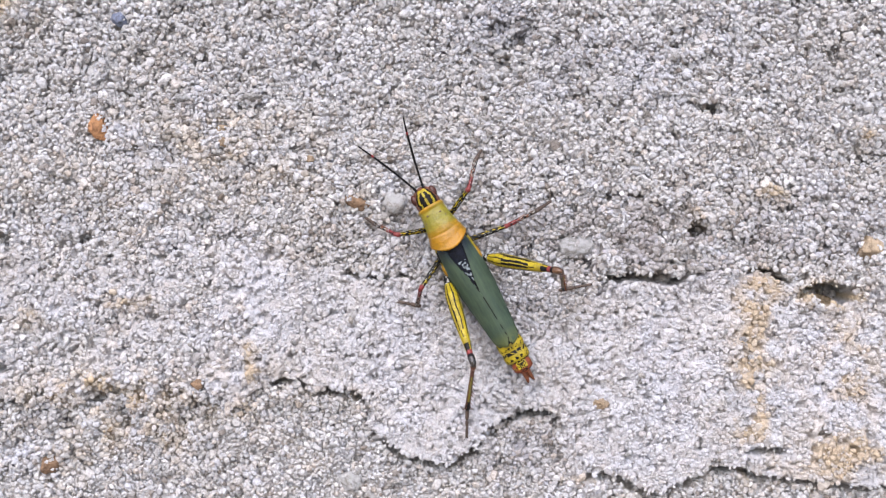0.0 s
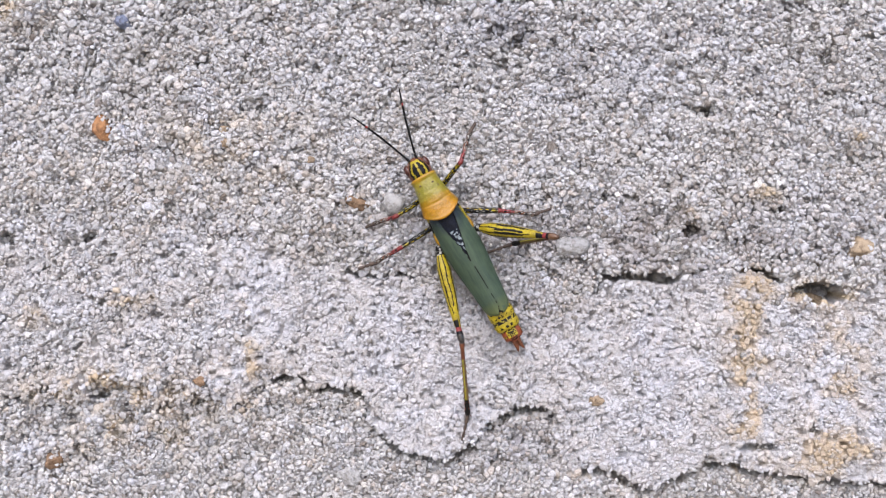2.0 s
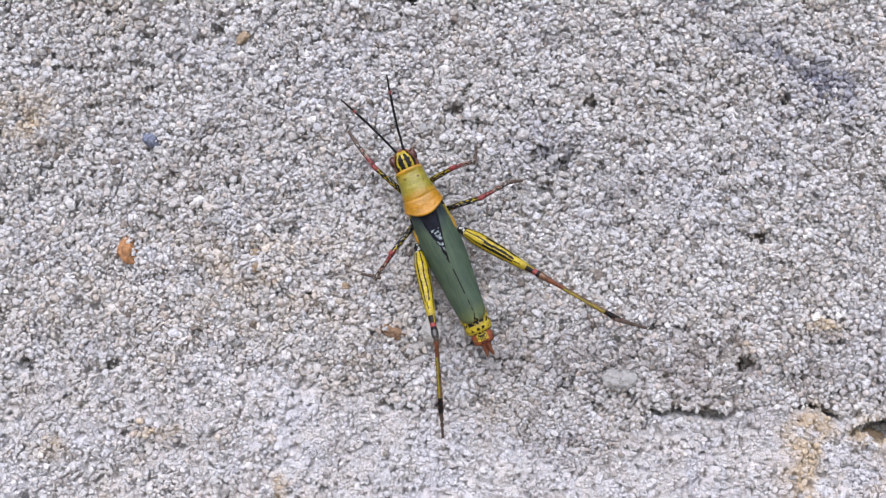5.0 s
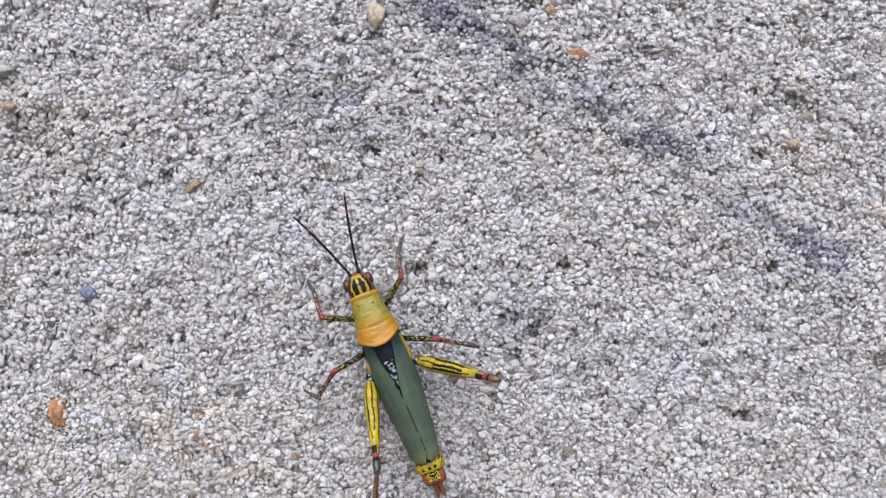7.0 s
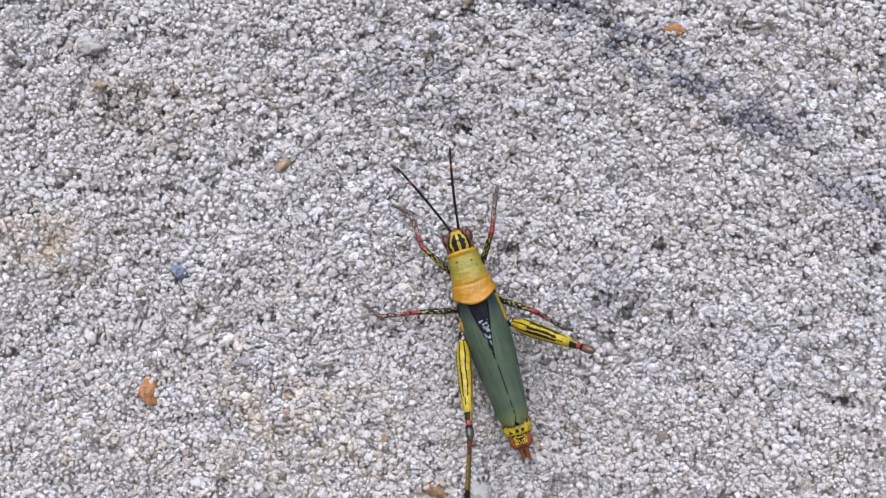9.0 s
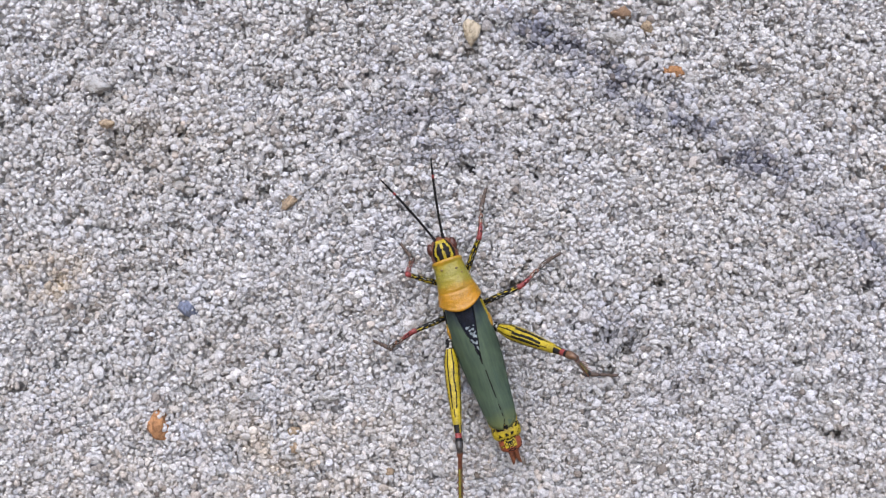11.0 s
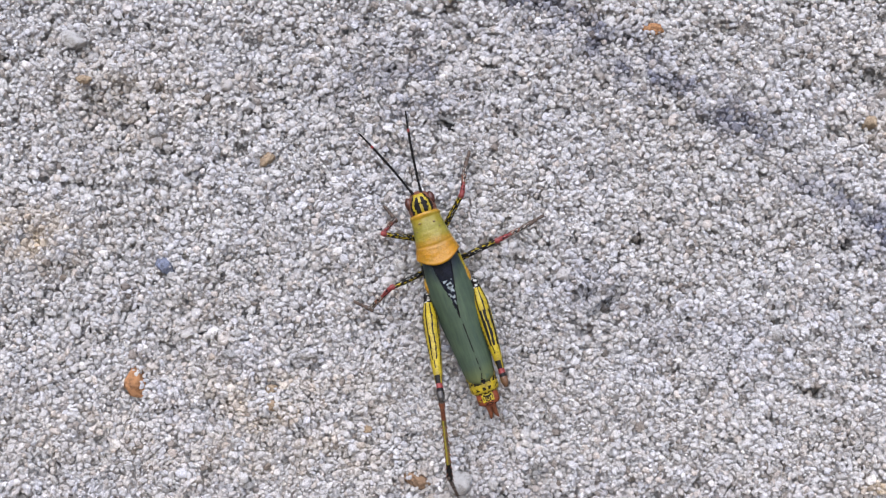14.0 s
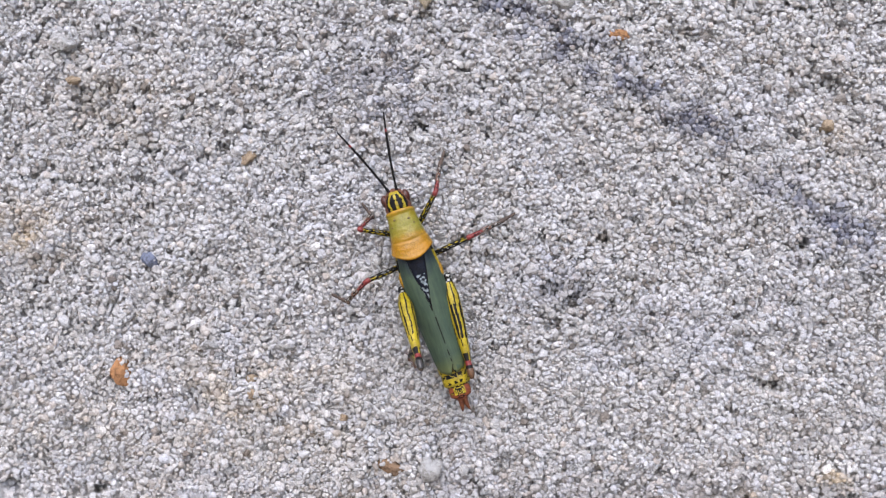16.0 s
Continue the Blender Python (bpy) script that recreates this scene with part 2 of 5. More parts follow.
def spike(bm, base, tip, r):
    """A thin cone from base to tip."""
    b, t = Vector(base), Vector(tip)
    turn = (t - b).to_track_quat("Z", "Y").to_matrix().to_4x4()
    bmesh.ops.create_cone(bm, cap_ends=True, segments=6, radius1=r, radius2=r * 0.15, depth=(t - b).length,
                          matrix=Matrix.Translation((b + t) / 2) @ turn)


# ---- the wall: one rough concrete face of coarse sand with a smear of mortar ----
U0, U1, V0, V1, STEP = -112.0, 102.0, 1141.0, 1317.0, 0.34


def value_noise(u, v, cell, seed):
    g = np.random.RandomState(seed).rand(int((V1 - V0) / cell) + 4, int((U1 - U0) / cell) + 4)
    a, b = (u - U0) / cell, (v - V0) / cell
    i, j = a.astype(int), b.astype(int)
    a, b = a - i, b - j
    a, b = a * a * (3 - 2 * a), b * b * (3 - 2 * b)
    return (g[j, i] * (1 - a) + g[j, i + 1] * a) * (1 - b) + (g[j + 1, i] * (1 - a) + g[j + 1, i + 1] * a) * b - 0.5


def blob(u, v, at, size, turn=0.0):
    """A soft round patch, 1 in its middle."""
    c, s = math.cos(radians(turn)), math.sin(radians(turn))
    du, dv = u - at[0], v - at[1]
    return np.exp(-(((du * c + dv * s) / size[0]) ** 2 + ((dv * c - du * s) / size[1]) ** 2))


# Edges of the mortar smear, u and v in millimetres
UPPER_U = (-116, -60, -33, -20, -10, -4, 4, 12, 24, 31, 36, 43, 50, 58, 70, 75, 77, 80, 85, 89, 92, 112)
UPPER_V = (1198, 1197, 1197, 1195.0, 1194.4, 1194, 1191, 1187, 1186, 1190, 1195.2, 1194.6, 1194.8, 1197.3, 1196.4, 1194.0, 1191, 1189.2, 1189.0, 1191.6, 1194.6, 1196)
LOWER_U = (-116, -80, -70, -62, -53, -45, -34, -22, -16.4, -14.5, -8, 2, 8.8, 10.2, 17, 22, 26, 28, 36, 46, 53, 59, 73, 112)
LOWER_V = (1168, 1169, 1170.8, 1171.5, 1170.4, 1167, 1172.0, 1170, 1169.0, 1162, 1157.3, 1155.0, 1158.6, 1162.6, 1166.2, 1167.0, 1164, 1152, 1153.4, 1149.8, 1152.2, 1155.4, 1152.7, 1150)
# Sunk spots: place, half sizes, depth, turn
PITS = [((82.6, 1192.2), (5.8, 2.2), 9.0, 0), ((34, 1192.6), (2.2, 1.1), 2.6, 50), ((31.6, 1198), (1.2, 2.2), 2.6, 10), ((-93, 1174.5), (1.6, 1.4), 2.4, 0), ((-53, 1166.5), (4, 0.9), 2.0, 10), ((54.1, 1205.5), (2.2, 1.7), 3.0, 0), ((54.3, 1231.2), (2.4, 1.0), 2.0, -15),
        ((57, 1231.2), (2.0, 1.1), 1.8, 0), ((-75.3, 1202.3), (2.8, 0.9), 3.2, 25), ((-60.8, 1185.9), (1.4, 1.0), 2.0, 0), ((-40.7, 1217.5), (1.6, 0.8), 2.0, 0), ((81.6, 1162.8), (1.6, 1.3), 2.4, 0),
        ((69, 1158.7), (4.4, 0.9), 4.4, 0), ((23.5, 1196), (3.2, 1.4), 1.8, -20), ((-15.2, 1277.6), (0.8, 1.3), 3.0, 25), ((21.8, 1258.2), (1.4, 1.1), 3.2, 0), ((11.6, 1248), (2.6, 1.0), 1.6, 10),
        ((61.3, 1259.2), (1.1, 1.5), 3.2, -25), ((15.6, 1244.6), (3.2, 1.5), 2.8, 38), ((12.5, 1240.6), (2.2, 1.1), 2.2, 20), ((18.8, 1248), (1.8, 0.9), 2.2, 40), ((-5.8, 1255.8), (2.0, 1.4), 3.0, 0), ((-93.1, 1201.7), (1.8, 1.6), 3.2, 0),
        ((-70.6, 1264.2), (2.8, 1.0), 2.0, 0), ((-73, 1278.2), (2.2, 0.9), 2.0, -10), ((-84.5, 1279.5), (1.8, 0.8), 1.8, 0), ((-72, 1168.6), (3.4, 1.0), 2.4, 25), ((-60, 1165.5), (3.6, 1.0), 2.4, 20), ((-66, 1162.5), (3.0, 0.9), 2.0, -10),
        ((-3, 1278), (1.0, 1.6), 2.4, 20), ((-2, 1276.4), (1.1, 1.1), 2.2, 0), ((1.8, 1281.6), (2.6, 0.6), 1.8, 30), ((9, 1282.4), (4.6, 0.6), 1.8, 2), ((16.5, 1279.8), (3.0, 0.7), 1.6, -30), ((47, 1277.4), (2.4, 0.9), 1.0, -30),
        ((22, 1166.2), (3.6, 0.6), 3.2, -4), ((56.7, 1231), (1.6, 1.2), 2.0, 0), ((14.5, 1163.4), (3.6, 0.55), 3.0, 38), ((1, 1154.6), (5.0, 0.8), 2.2, 0), ((65.9, 1290.6), (2.6, 0.9), 2.0, -20),
        ((74, 1296), (3.2, 0.8), 1.8, 15), ((-8, 1289.9), (1.6, 0.9), 1.8, 0), ((-46, 1294), (1.2, 1.6), 2.0, 0), ((38, 1219), (1.4, 0.9), 1.6, 0), ((-52, 1240), (2.0, 0.8), 1.6, 20), ((30, 1234), (1.6, 0.8), 1.6, 0), ((49, 1244), (1.2, 0.9), 1.6, 0)]


def wall_fields():
    cols, rows = int((U1 - U0) / STEP) + 1, int((V1 - V0) / STEP) + 1
    u, v = np.meshgrid(U0 + STEP * np.arange(cols), V0 + STEP * np.arange(rows))
    rugged = 1.5 + 1.1 * blob(u, v, (50, 1204), (45, 8)) + 3.4 * blob(u, v, (-62, 1168), (45, 10)) + 0.7 * blob(u, v, (-75, 1276), (24, 14)) + 0.6 * blob(u, v, (70, 1292), (22, 12)) + 0.5 * blob(u, v, (-70, 1190), (30, 9))
    rough = 1.3 * value_noise(u, v, 23, 1) + 1.1 * value_noise(u, v, 8, 2) + rugged * value_noise(u, v, 3.2, 3) + 1.15 * value_noise(u, v, 1.9, 25)
    ragged = (2.2 + 5 * np.clip((-u - 20) / 20, 0, 1)) * value_noise(u, v, 4.5, 4) + 1.6 * value_noise(u, v, 1.6, 5) + 0.8 * value_noise(u, v, 0.8, 22)
    above = np.interp(u, UPPER_U, UPPER_V) + 0.7 * ragged - v
    below = v - np.interp(u, LOWER_U, LOWER_V) - 0.7 * ragged
    # towards the grey stone and beyond it the mortar fades out upwards; below the notch it thins out sideways
    soft = np.clip((-u - 18) / 20, 0, 1)
    thin = blob(u, v, (29, 1158), (7, 7))
    upper = np.clip(above / (0.5 + 9 * soft) + 0.5 * (1 + soft), 0, 1)
    lower = np.clip(below / (0.5 + 12 * thin) + 0.5 - 0.2 * thin, 0, 1)
    mortar = upper * lower
    raised = mortar * (0.4 + 1.3 * np.exp(-np.clip(below, 0, 99) / 9.0)) * (0.8 + 0.6 * value_noise(u, v, 14, 6))
    base = rough * (1 - 0.5 * mortar)
    # the open joint above the mortar, where it has shrunk away from the block
    torn = 0.5 + 1.6 * value_noise(u, v, 7, 7)
    gap = (u > -26) * (u < 74) * (np.abs(u - 15) > 18) * np.clip((0.6 + 0.5 * blob(u, v, (45, 1195), (9, 6)) - np.abs(above + 0.35)) / 0.3, 0, 1) * np.clip(torn + 0.7 * (np.abs(u + 12.5) < 8) + 0.9 * (np.abs(u - 43) < 9) + 0.9 * (np.abs(u - 78) < 14) - 0.15, 0, 1)
    lip = (np.abs(u - 28) > 2.5) * np.clip((0.75 + 0.2 * blob(u, v, (21, 1166), (5, 4)) - np.abs(below + 0.5)) / 0.25, 0, 1) * np.clip(torn + 0.55 * (np.abs(u) < 26) + 0.45 * (u > 28) + 0.5 * (np.abs(u + 26) < 10) - 0.4 * (u < -36) - 0.05, 0, 1)
    # sandy clumps along the ragged lower edge
    clumps = np.zeros(u.shape)
    for at, size in (((-75, 1171.5), (7, 2.6)), ((-64, 1167.6), (5, 2)), ((-41.5, 1186), (3.5, 3)), ((-40, 1177), (4, 4)), ((-87, 1185), (3, 2)), ((-66, 1190), (5, 2.4)), ((-84, 1168), (4, 2)), ((32, 1152), (4, 2)), ((88, 1160), (8, 3)),
                     ((57, 1209), (4, 2)), ((90, 1226), (3, 2)), ((-47, 1170.5), (2, 1.4)), ((70, 1214), (4, 2))):
        clumps = np.maximum(clumps, blob(u, v, at, size) * np.clip(0.7 + 1.8 * value_noise(u, v, 1.8, 38), 0, 1))
    # the block stands a little proud over the open joint
    proud = np.clip((u - 30) / 6, 0, 1) * (above < 0) * np.exp(np.minimum(above, 0) / 4.5)
    bed = base + raised + 2.0 * clumps + (1.3 + 1.2 * blob(u, v, (82, 1195), (9, 6))) * proud
    for at, size, deep, turn in PITS:
        bed -= 1.25 * deep * np.clip(4 * (1.5 * blob(u, v, at, size, turn) * (1 + 1.3 * value_noise(u, v, 1.3, 15)) - 0.42) + 0.8 * value_noise(u, v, 0.6, 29), 0, 1)
    # small hollows where grains have fallen out
    loose = 1 - 0.65 * mortar + 0.7 * blob(u, v, (40, 1206), (60, 9)) + 0.8 * blob(u, v, (15, 1247), (14, 8), 30) + 0.6 * blob(u, v, (-68, 1274), (26, 9)) + 0.8 * blob(u, v, (60, 1294), (18, 9))
    bed -= loose * (1.9 * np.clip(6 * (value_noise(u, v, 1.3, 27) - 0.21), 0, 1) + 1.7 * np.clip(5 * (value_noise(u, v, 2.3, 28) - 0.24), 0, 1))
    cut = np.clip((9.0 - 5.5 * (u < 0)) * gap + 6.0 * lip, 0, 9)
    pin = mortar * np.clip(8 * value_noise(u, v, 0.9, 23) - 1.9, 0, 1)
    patchy = np.clip(0.55 + 2.2 * value_noise(u, v, 3.0, 16) + 0.9 * value_noise(u, v, 1.2, 17), 0, 1)
    rust_and_shade = 0.9 * blob(u, v, (67, 1174), (4.5, 18)) + 0.6 * blob(u, v, (86, 1176), (6, 12)) + 0.7 * blob(u, v, (68, 1192), (5, 4)) + 0.5 * blob(u, v, (85, 1156), (10, 5))
    rust_and_shade += 0.15 * blob(u, v, (-48, 1226), (9, 8)) + 0.6 * blob(u, v, (-94, 1253), (10, 6)) + 0.3 * blob(u, v, (-60, 1169), (28, 6)) + 0.35 * blob(u, v, (64, 1282), (5, 4)) + 0.12 * np.clip((1235 - v) / 25, 0, 1)
    # last term: the big cavity's brown tint, also painted in for its shade
    rust_and_shade += 0.2 * blob(u, v, (-50, 1222), (30, 12)) + 0.2 * blob(u, v, (-75, 1280), (14, 9)) + 0.3 * blob(u, v, (45, 1204), (20, 5)) + 0.4 * blob(u, v, (-66, 1160), (12, 5)) + 0.3 * blob(u, v, (82, 1272), (8, 5)) + 0.8 * clumps + 1.2 * blob(u, v, (82.6, 1192.2), (6, 2.4))
    dark = 0.9 * blob(u, v, (0, 1302), (12, 3.8), -24) + 0.6 * blob(u, v, (19, 1291.5), (14, 4.8), -27) + 0.75 * blob(u, v, (38, 1283.5), (12, 3.8), -35) + 0.7 * blob(u, v, (57, 1269.6), (7, 2.2), -12) + 0.7 * blob(u, v, (70, 1263), (8, 3), -25)
    dark += 0.4 * blob(u, v, (-24, 1286), (15, 10)) + 0.35 * blob(u, v, (68, 1258), (9, 7)) + 0.3 * blob(u, v, (14, 1248), (8, 5)) + 0.25 * blob(u, v, (30, 1240), (12, 6))
    # first term puts the rough band's crevice shade into the colour
    dark += 0.45 * blob(u, v, (45, 1204), (45, 7)) + 0.3 * blob(u, v, (17, 1158), (9, 6)) + 0.25 * blob(u, v, (17, 1190), (10, 6))
    pale = np.clip(1 + 0.5 * np.clip((-u - 35) / 20, 0, 1) * (4 * value_noise(u, v, 6, 37) - 0.6), 0.4, 1)
    mortar = np.maximum(mortar * pale, 0.9 * blob(u, v, (62, 1272), (8, 1.6), -8) * patchy)
    return {"u": u, "v": v, "bed": bed, "cut": cut, "pin": pin, "mortar": mortar, "rust_and_shade": np.clip(rust_and_shade * patchy * 1.35, 0, 1), "dark": np.clip(dark * patchy * 1.6, 0, 1)}


def pack_grains(seed):
    """Strews grains from large to small so that they touch but hardly overlap: centres and radii in millimetres."""
    rs = random.Random(seed)
    cell, near = 2.0, collections.defaultdict(list)
    out = []
    for low, high, tries, close in ((0.95, 1.25, 160, 0.9), (0.70, 0.95, 1500, 0.8), (0.52, 0.70, 24000, 0.72), (0.40, 0.52, 60000, 0.68), (0.30, 0.40, 100000, 0.66), (0.21, 0.30, 90000, 0.68)):
        for _ in range(tries):
            x, y, r = rs.uniform(U0 + 0.5, U1 - 0.5), rs.uniform(V0 + 0.5, V1 - 0.5), rs.uniform(low, high)
            i, j, free = int(x // cell), int(y // cell), True
            for a in (i - 1, i, i + 1):
                for b in (j - 1, j, j + 1):
                    for p, q, s in near[a, b]:
                        if (p - x) * (p - x) + (q - y) * (q - y) < (close * (r + s)) ** 2:
                            free = False
                            break
                    if not free:
                        break
                if not free:
                    break
            if free:
                near[i, j].append((x, y, r))
                out.append((x, y, r))
    return np.array(out)


def grain_shapes(count, around, rings, seed):
    """Rounded, a little angular domes of radius one: their points, quads and triangles."""
    rs, shapes = random.Random(seed), []
    for k in range(count):
        cuts = [(Vector((rs.gauss(0, 1), rs.gauss(0, 1), abs(rs.gauss(0, 1)) + 0.1)).normalized(), rs.uniform(0.5, 0.86)) for _ in range(7)]
        points = [Vector((0, 0, 1))]
        for ring, polar in enumerate(rings):
            for a in range(around):
                turn = 2 * math.pi * (a + 0.5 * (ring % 2) + rs.uniform(-0.2, 0.2)) / around
                points.append(Vector((math.sin(radians(polar)) * math.cos(turn), math.sin(radians(polar)) * math.sin(turn), math.cos(radians(polar)))))
        for p in points:
            p *= 1.12 + 0.4 * noise.noise(p * 1.6 + Vector((k * 3.1, k, seed)))
            for way, far in cuts:
                over = p.dot(way) - far
                if over > 0:
                    p -= way * over * 0.92
        shapes.append([tuple(p) for p in points])
    quads, tris = [], [(0, 1 + a, 1 + (a + 1) % around) for a in range(around)]
    for ring in range(len(rings) - 1):
        for a in range(around):
            p, q = 1 + ring * around, 1 + (a + 1) % around - 1
            quads.append((p + a, p + around + a, p + around + q, p + q))
    return np.array(shapes), np.array(quads), np.array(tris)


def grid_mesh(name, verts, quads, tris, values, smooth):
    """A mesh from arrays, with one float attribute for each named field."""
    me = bpy.data.meshes.new(name)
    me.vertices.add(len(verts))
    me.vertices.foreach_set("co", verts.astype(np.float32).ravel())
    corners = np.concatenate([quads.ravel(), tris.ravel()]).astype(np.int32)
    me.loops.add(len(corners))
    me.loops.foreach_set("vertex_index", corners)
    me.polygons.add(len(quads) + len(tris))
    me.polygons.foreach_set("loop_start", np.concatenate([np.arange(len(quads)) * 4, quads.size + np.arange(len(tris)) * 3]).astype(np.int32))
    me.polygons.foreach_set("use_smooth", smooth)
    for field, numbers in values.items():
        me.attributes.new(field, "FLOAT", "POINT").data.foreach_set("value", numbers.astype(np.float32))
    me.update(calc_edges=True)
    me.materials.append(CONCRETE)
    return me


def build_wall():
    field = wall_fields()
    u, v, bed, mortar = field["u"], field["v"], field["bed"], field["mortar"]
    rows, cols = u.shape
    # between the grains lies the cement, deep in the bare concrete and nearly flush in the mortar
    height = np.clip(bed - 1.9 + 1.5 * mortar * np.clip(0.75 + 0.8 * value_noise(u, v, 3, 35), 0, 1.2) - field["cut"] - 1.4 * field["pin"] + 0.3 * value_noise(u, v, 0.7, 21), -12, 3)
    verts = np.stack([u, -height, v], -1).reshape(-1, 3) / 1000
    k = np.arange(rows * cols).reshape(rows, cols)
    quads = np.stack([k[:-1, :-1], k[:-1, 1:], k[1:, 1:], k[1:, :-1]], -1).reshape(-1, 4)
    # the rest of the wall: a body 0.2 m thick and a plain face round the rough one
    boxes = [(-2.4, 2.4, 0.014, 0.2, 0.0, 2.6), (-2.4, U0 / 1000, 0.0, 0.016, 0.0, 2.6), (U1 / 1000, 2.4, 0.0, 0.016, 0.0, 2.6),
             (U0 / 1000, U1 / 1000, 0.0, 0.016, 0.0, V0 / 1000), (U0 / 1000, U1 / 1000, 0.0, 0.016, V1 / 1000, 2.6)]
    more, faces = [], []
    for x0, x1, y0, y1, z0, z1 in boxes:
        n = len(verts) + len(more)
        more += [(x, y, z) for z in (z0, z1) for y in (y0, y1) for x in (x0, x1)]
        faces += [[n + i for i in f] for f in ((0, 2, 3, 1), (4, 5, 7, 6), (0, 1, 5, 4), (2, 6, 7, 3), (0, 4, 6, 2), (1, 3, 7, 5))]
    smooth = np.arange(len(quads) + len(faces)) < len(quads)
    extra = len(more)
    values = {"tone": np.concatenate([0.25 + 0.5 * np.random.RandomState(3).rand(rows * cols), np.full(extra, 0.45)])}
    for name in ("mortar", "rust_and_shade", "dark"):
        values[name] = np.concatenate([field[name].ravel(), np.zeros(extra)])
    me = grid_mesh("wall", np.concatenate([verts, np.array(more)]), np.concatenate([quads, np.array(faces)]), np.zeros((0, 3), int), values, smooth)
    ob = tagged(new("wall", me), "rough grey sandy concrete wall with a pale mortar smear", "wall", kind="structure")
    build_grains(field, ob)
    return ob, lambda a, b: float(bed[int((b - V0) / STEP) - 3:int((b - V0) / STEP) + 4, int((a - U0) / STEP) - 3:int((a - U0) / STEP) + 4].mean())


def build_grains(field, parent):
    """The coarse sand of the wall's face: tens of thousands of rounded grains, each with its own shape and tone."""
    grains = pack_grains(12)
    j, i = np.rint((grains[:, 1] - V0) / STEP).astype(int), np.rint((grains[:, 0] - U0) / STEP).astype(int)
    at = {name: field[name][j, i] for name in ("pin", "mortar", "rust_and_shade", "dark")}
    # on steep slopes a grain sits on the highest ground that it touches
    ground = field["bed"] - field["cut"]
    shifts = [ground[np.clip(j + a, 0, len(ground) - 1), np.clip(i + b, 0, ground.shape[1] - 1)] for a in (-1, 0, 1) for b in (-1, 0, 1)]
    at["ground"] = 0.5 * ground[j, i] + 0.5 * np.max(shifts, axis=0)
    n, rs = len(grains), np.random.RandomState(13)
    keep = (at["pin"] < 0.4) & (field["cut"][j, i] < 3.0) & ~((at["mortar"] > 0.45) & (grains[:, 2] > 0.46) & (rs.rand(n) < 0.4))
    grains, at = grains[keep], {name: numbers[keep] for name, numbers in at.items()}
    n = len(grains)
    r, sunk = grains[:, 2], at["mortar"]
    long, flat, turn = 0.9 + 0.2 * rs.rand(n), 0.75 + 0.25 * rs.rand(n), rs.rand(n) * 2 * math.pi
    tilt = rs.randn(2, n) * 0.16
    deep = at["ground"] - 0.5 * r + (rs.rand(n) - 0.6) * (0.95 - 0.6 * sunk) - 0.06 * sunk
    take = 0.3 + 0.7 * rs.rand(n)
    tint = {"tone": rs.rand(n), "mortar": sunk * (0.55 + 0.45 * rs.rand(n)), "rust_and_shade": np.clip(at["rust_and_shade"] * take * 1.3, 0, 1), "dark": np.clip(at["dark"] * take * 1.3, 0, 1)}
    # water-worn grains are smooth, broken ones keep their facets
    worn, worn_quads, worn_tris = rs.rand(n) < 0.15 + 0.45 * (r > 0.5), [], []
    verts, quads, tris, values, total = [], [], [], {name: [] for name in tint}, 0
    for chosen, around, rings in ((r > 0.5, 9, (30, 60, 92)), (r <= 0.5, 7, (44, 90))):
        shapes, four, three = grain_shapes(50, around, rings, around)
        g, each = np.nonzero(chosen)[0], shapes.shape[1]
        p = shapes[rs.randint(0, len(shapes), len(g))] * np.stack([r * long * 1.12, r / long * 1.12, r * flat * (1 - 0.2 * sunk)], -1)[g][:, None, :]
        c, d = np.cos(turn[g])[:, None], np.sin(turn[g])[:, None]
        x, y = p[:, :, 0] * c - p[:, :, 1] * d, p[:, :, 0] * d + p[:, :, 1] * c
        z = p[:, :, 2] + tilt[0][g][:, None] * x + tilt[1][g][:, None] * y + deep[g][:, None]
        verts.append(np.stack([x + grains[g, :1], -z, y + grains[g, 1:2]], -1).reshape(-1, 3) / 1000)
        first = total + np.arange(len(g))[:, None, None] * each
        quads.append((first + four[None]).reshape(-1, 4))
        tris.append((first + three[None]).reshape(-1, 3))
        worn_quads.append(np.repeat(worn[g], len(four)))
        worn_tris.append(np.repeat(worn[g], len(three)))
        for name in tint:
            values[name].append(np.repeat(tint[name][g], each))
        total += len(g) * each
    verts, quads, tris = np.concatenate(verts), np.concatenate(quads), np.concatenate(tris)
    values = {name: np.concatenate(numbers) for name, numbers in values.items()}
    me = grid_mesh("sand_grains", verts, quads, tris, values, np.concatenate(worn_quads + worn_tris))
    ob = new("sand_grains", me)
    ob.parent = parent
    return tagged(ob, "pale grey rounded sand grains set in cement", kind="stuff")


wall, surface = build_wall()


def build_ground():
    bm = bmesh.new()
    bmesh.ops.create_grid(bm, x_segments=40, y_segments=40, size=300000)
    for w in bm.verts:
        w.co.z = -8 + 6 * noise.noise(w.co * 0.001)
    m, nt, b = material("bare_soil", 0.9)
    nt.links.new(ramp(nt, noise_of(nt, 6, 6.0), [(0.3, (0.16, 0.12, 0.085)), (0.7, (0.27, 0.22, 0.17))]), b.inputs["Base Color"])
    bump(nt, b, noise_of(nt, 40, 6.0), 0.6, 0.01)
    return tagged(part("ground", bm, m, None, "bare dusty brown ground at the foot of the wall"), category="ground", kind="structure")


build_ground()

# ---- the grasshopper; x to its right, y ahead, z away from the wall, in millimetres ----
HIPS = {"LF": (-2.6, 5.2, 3.0), "RF": (2.6, 5.6, 3.0), "LM": (-3.2, -1.0, 2.8), "RM": (3.4, -0.8, 2.8), "LH": (-4.6, -5.6, 3.6), "RH": (4.6, -5.6, 3.6)}
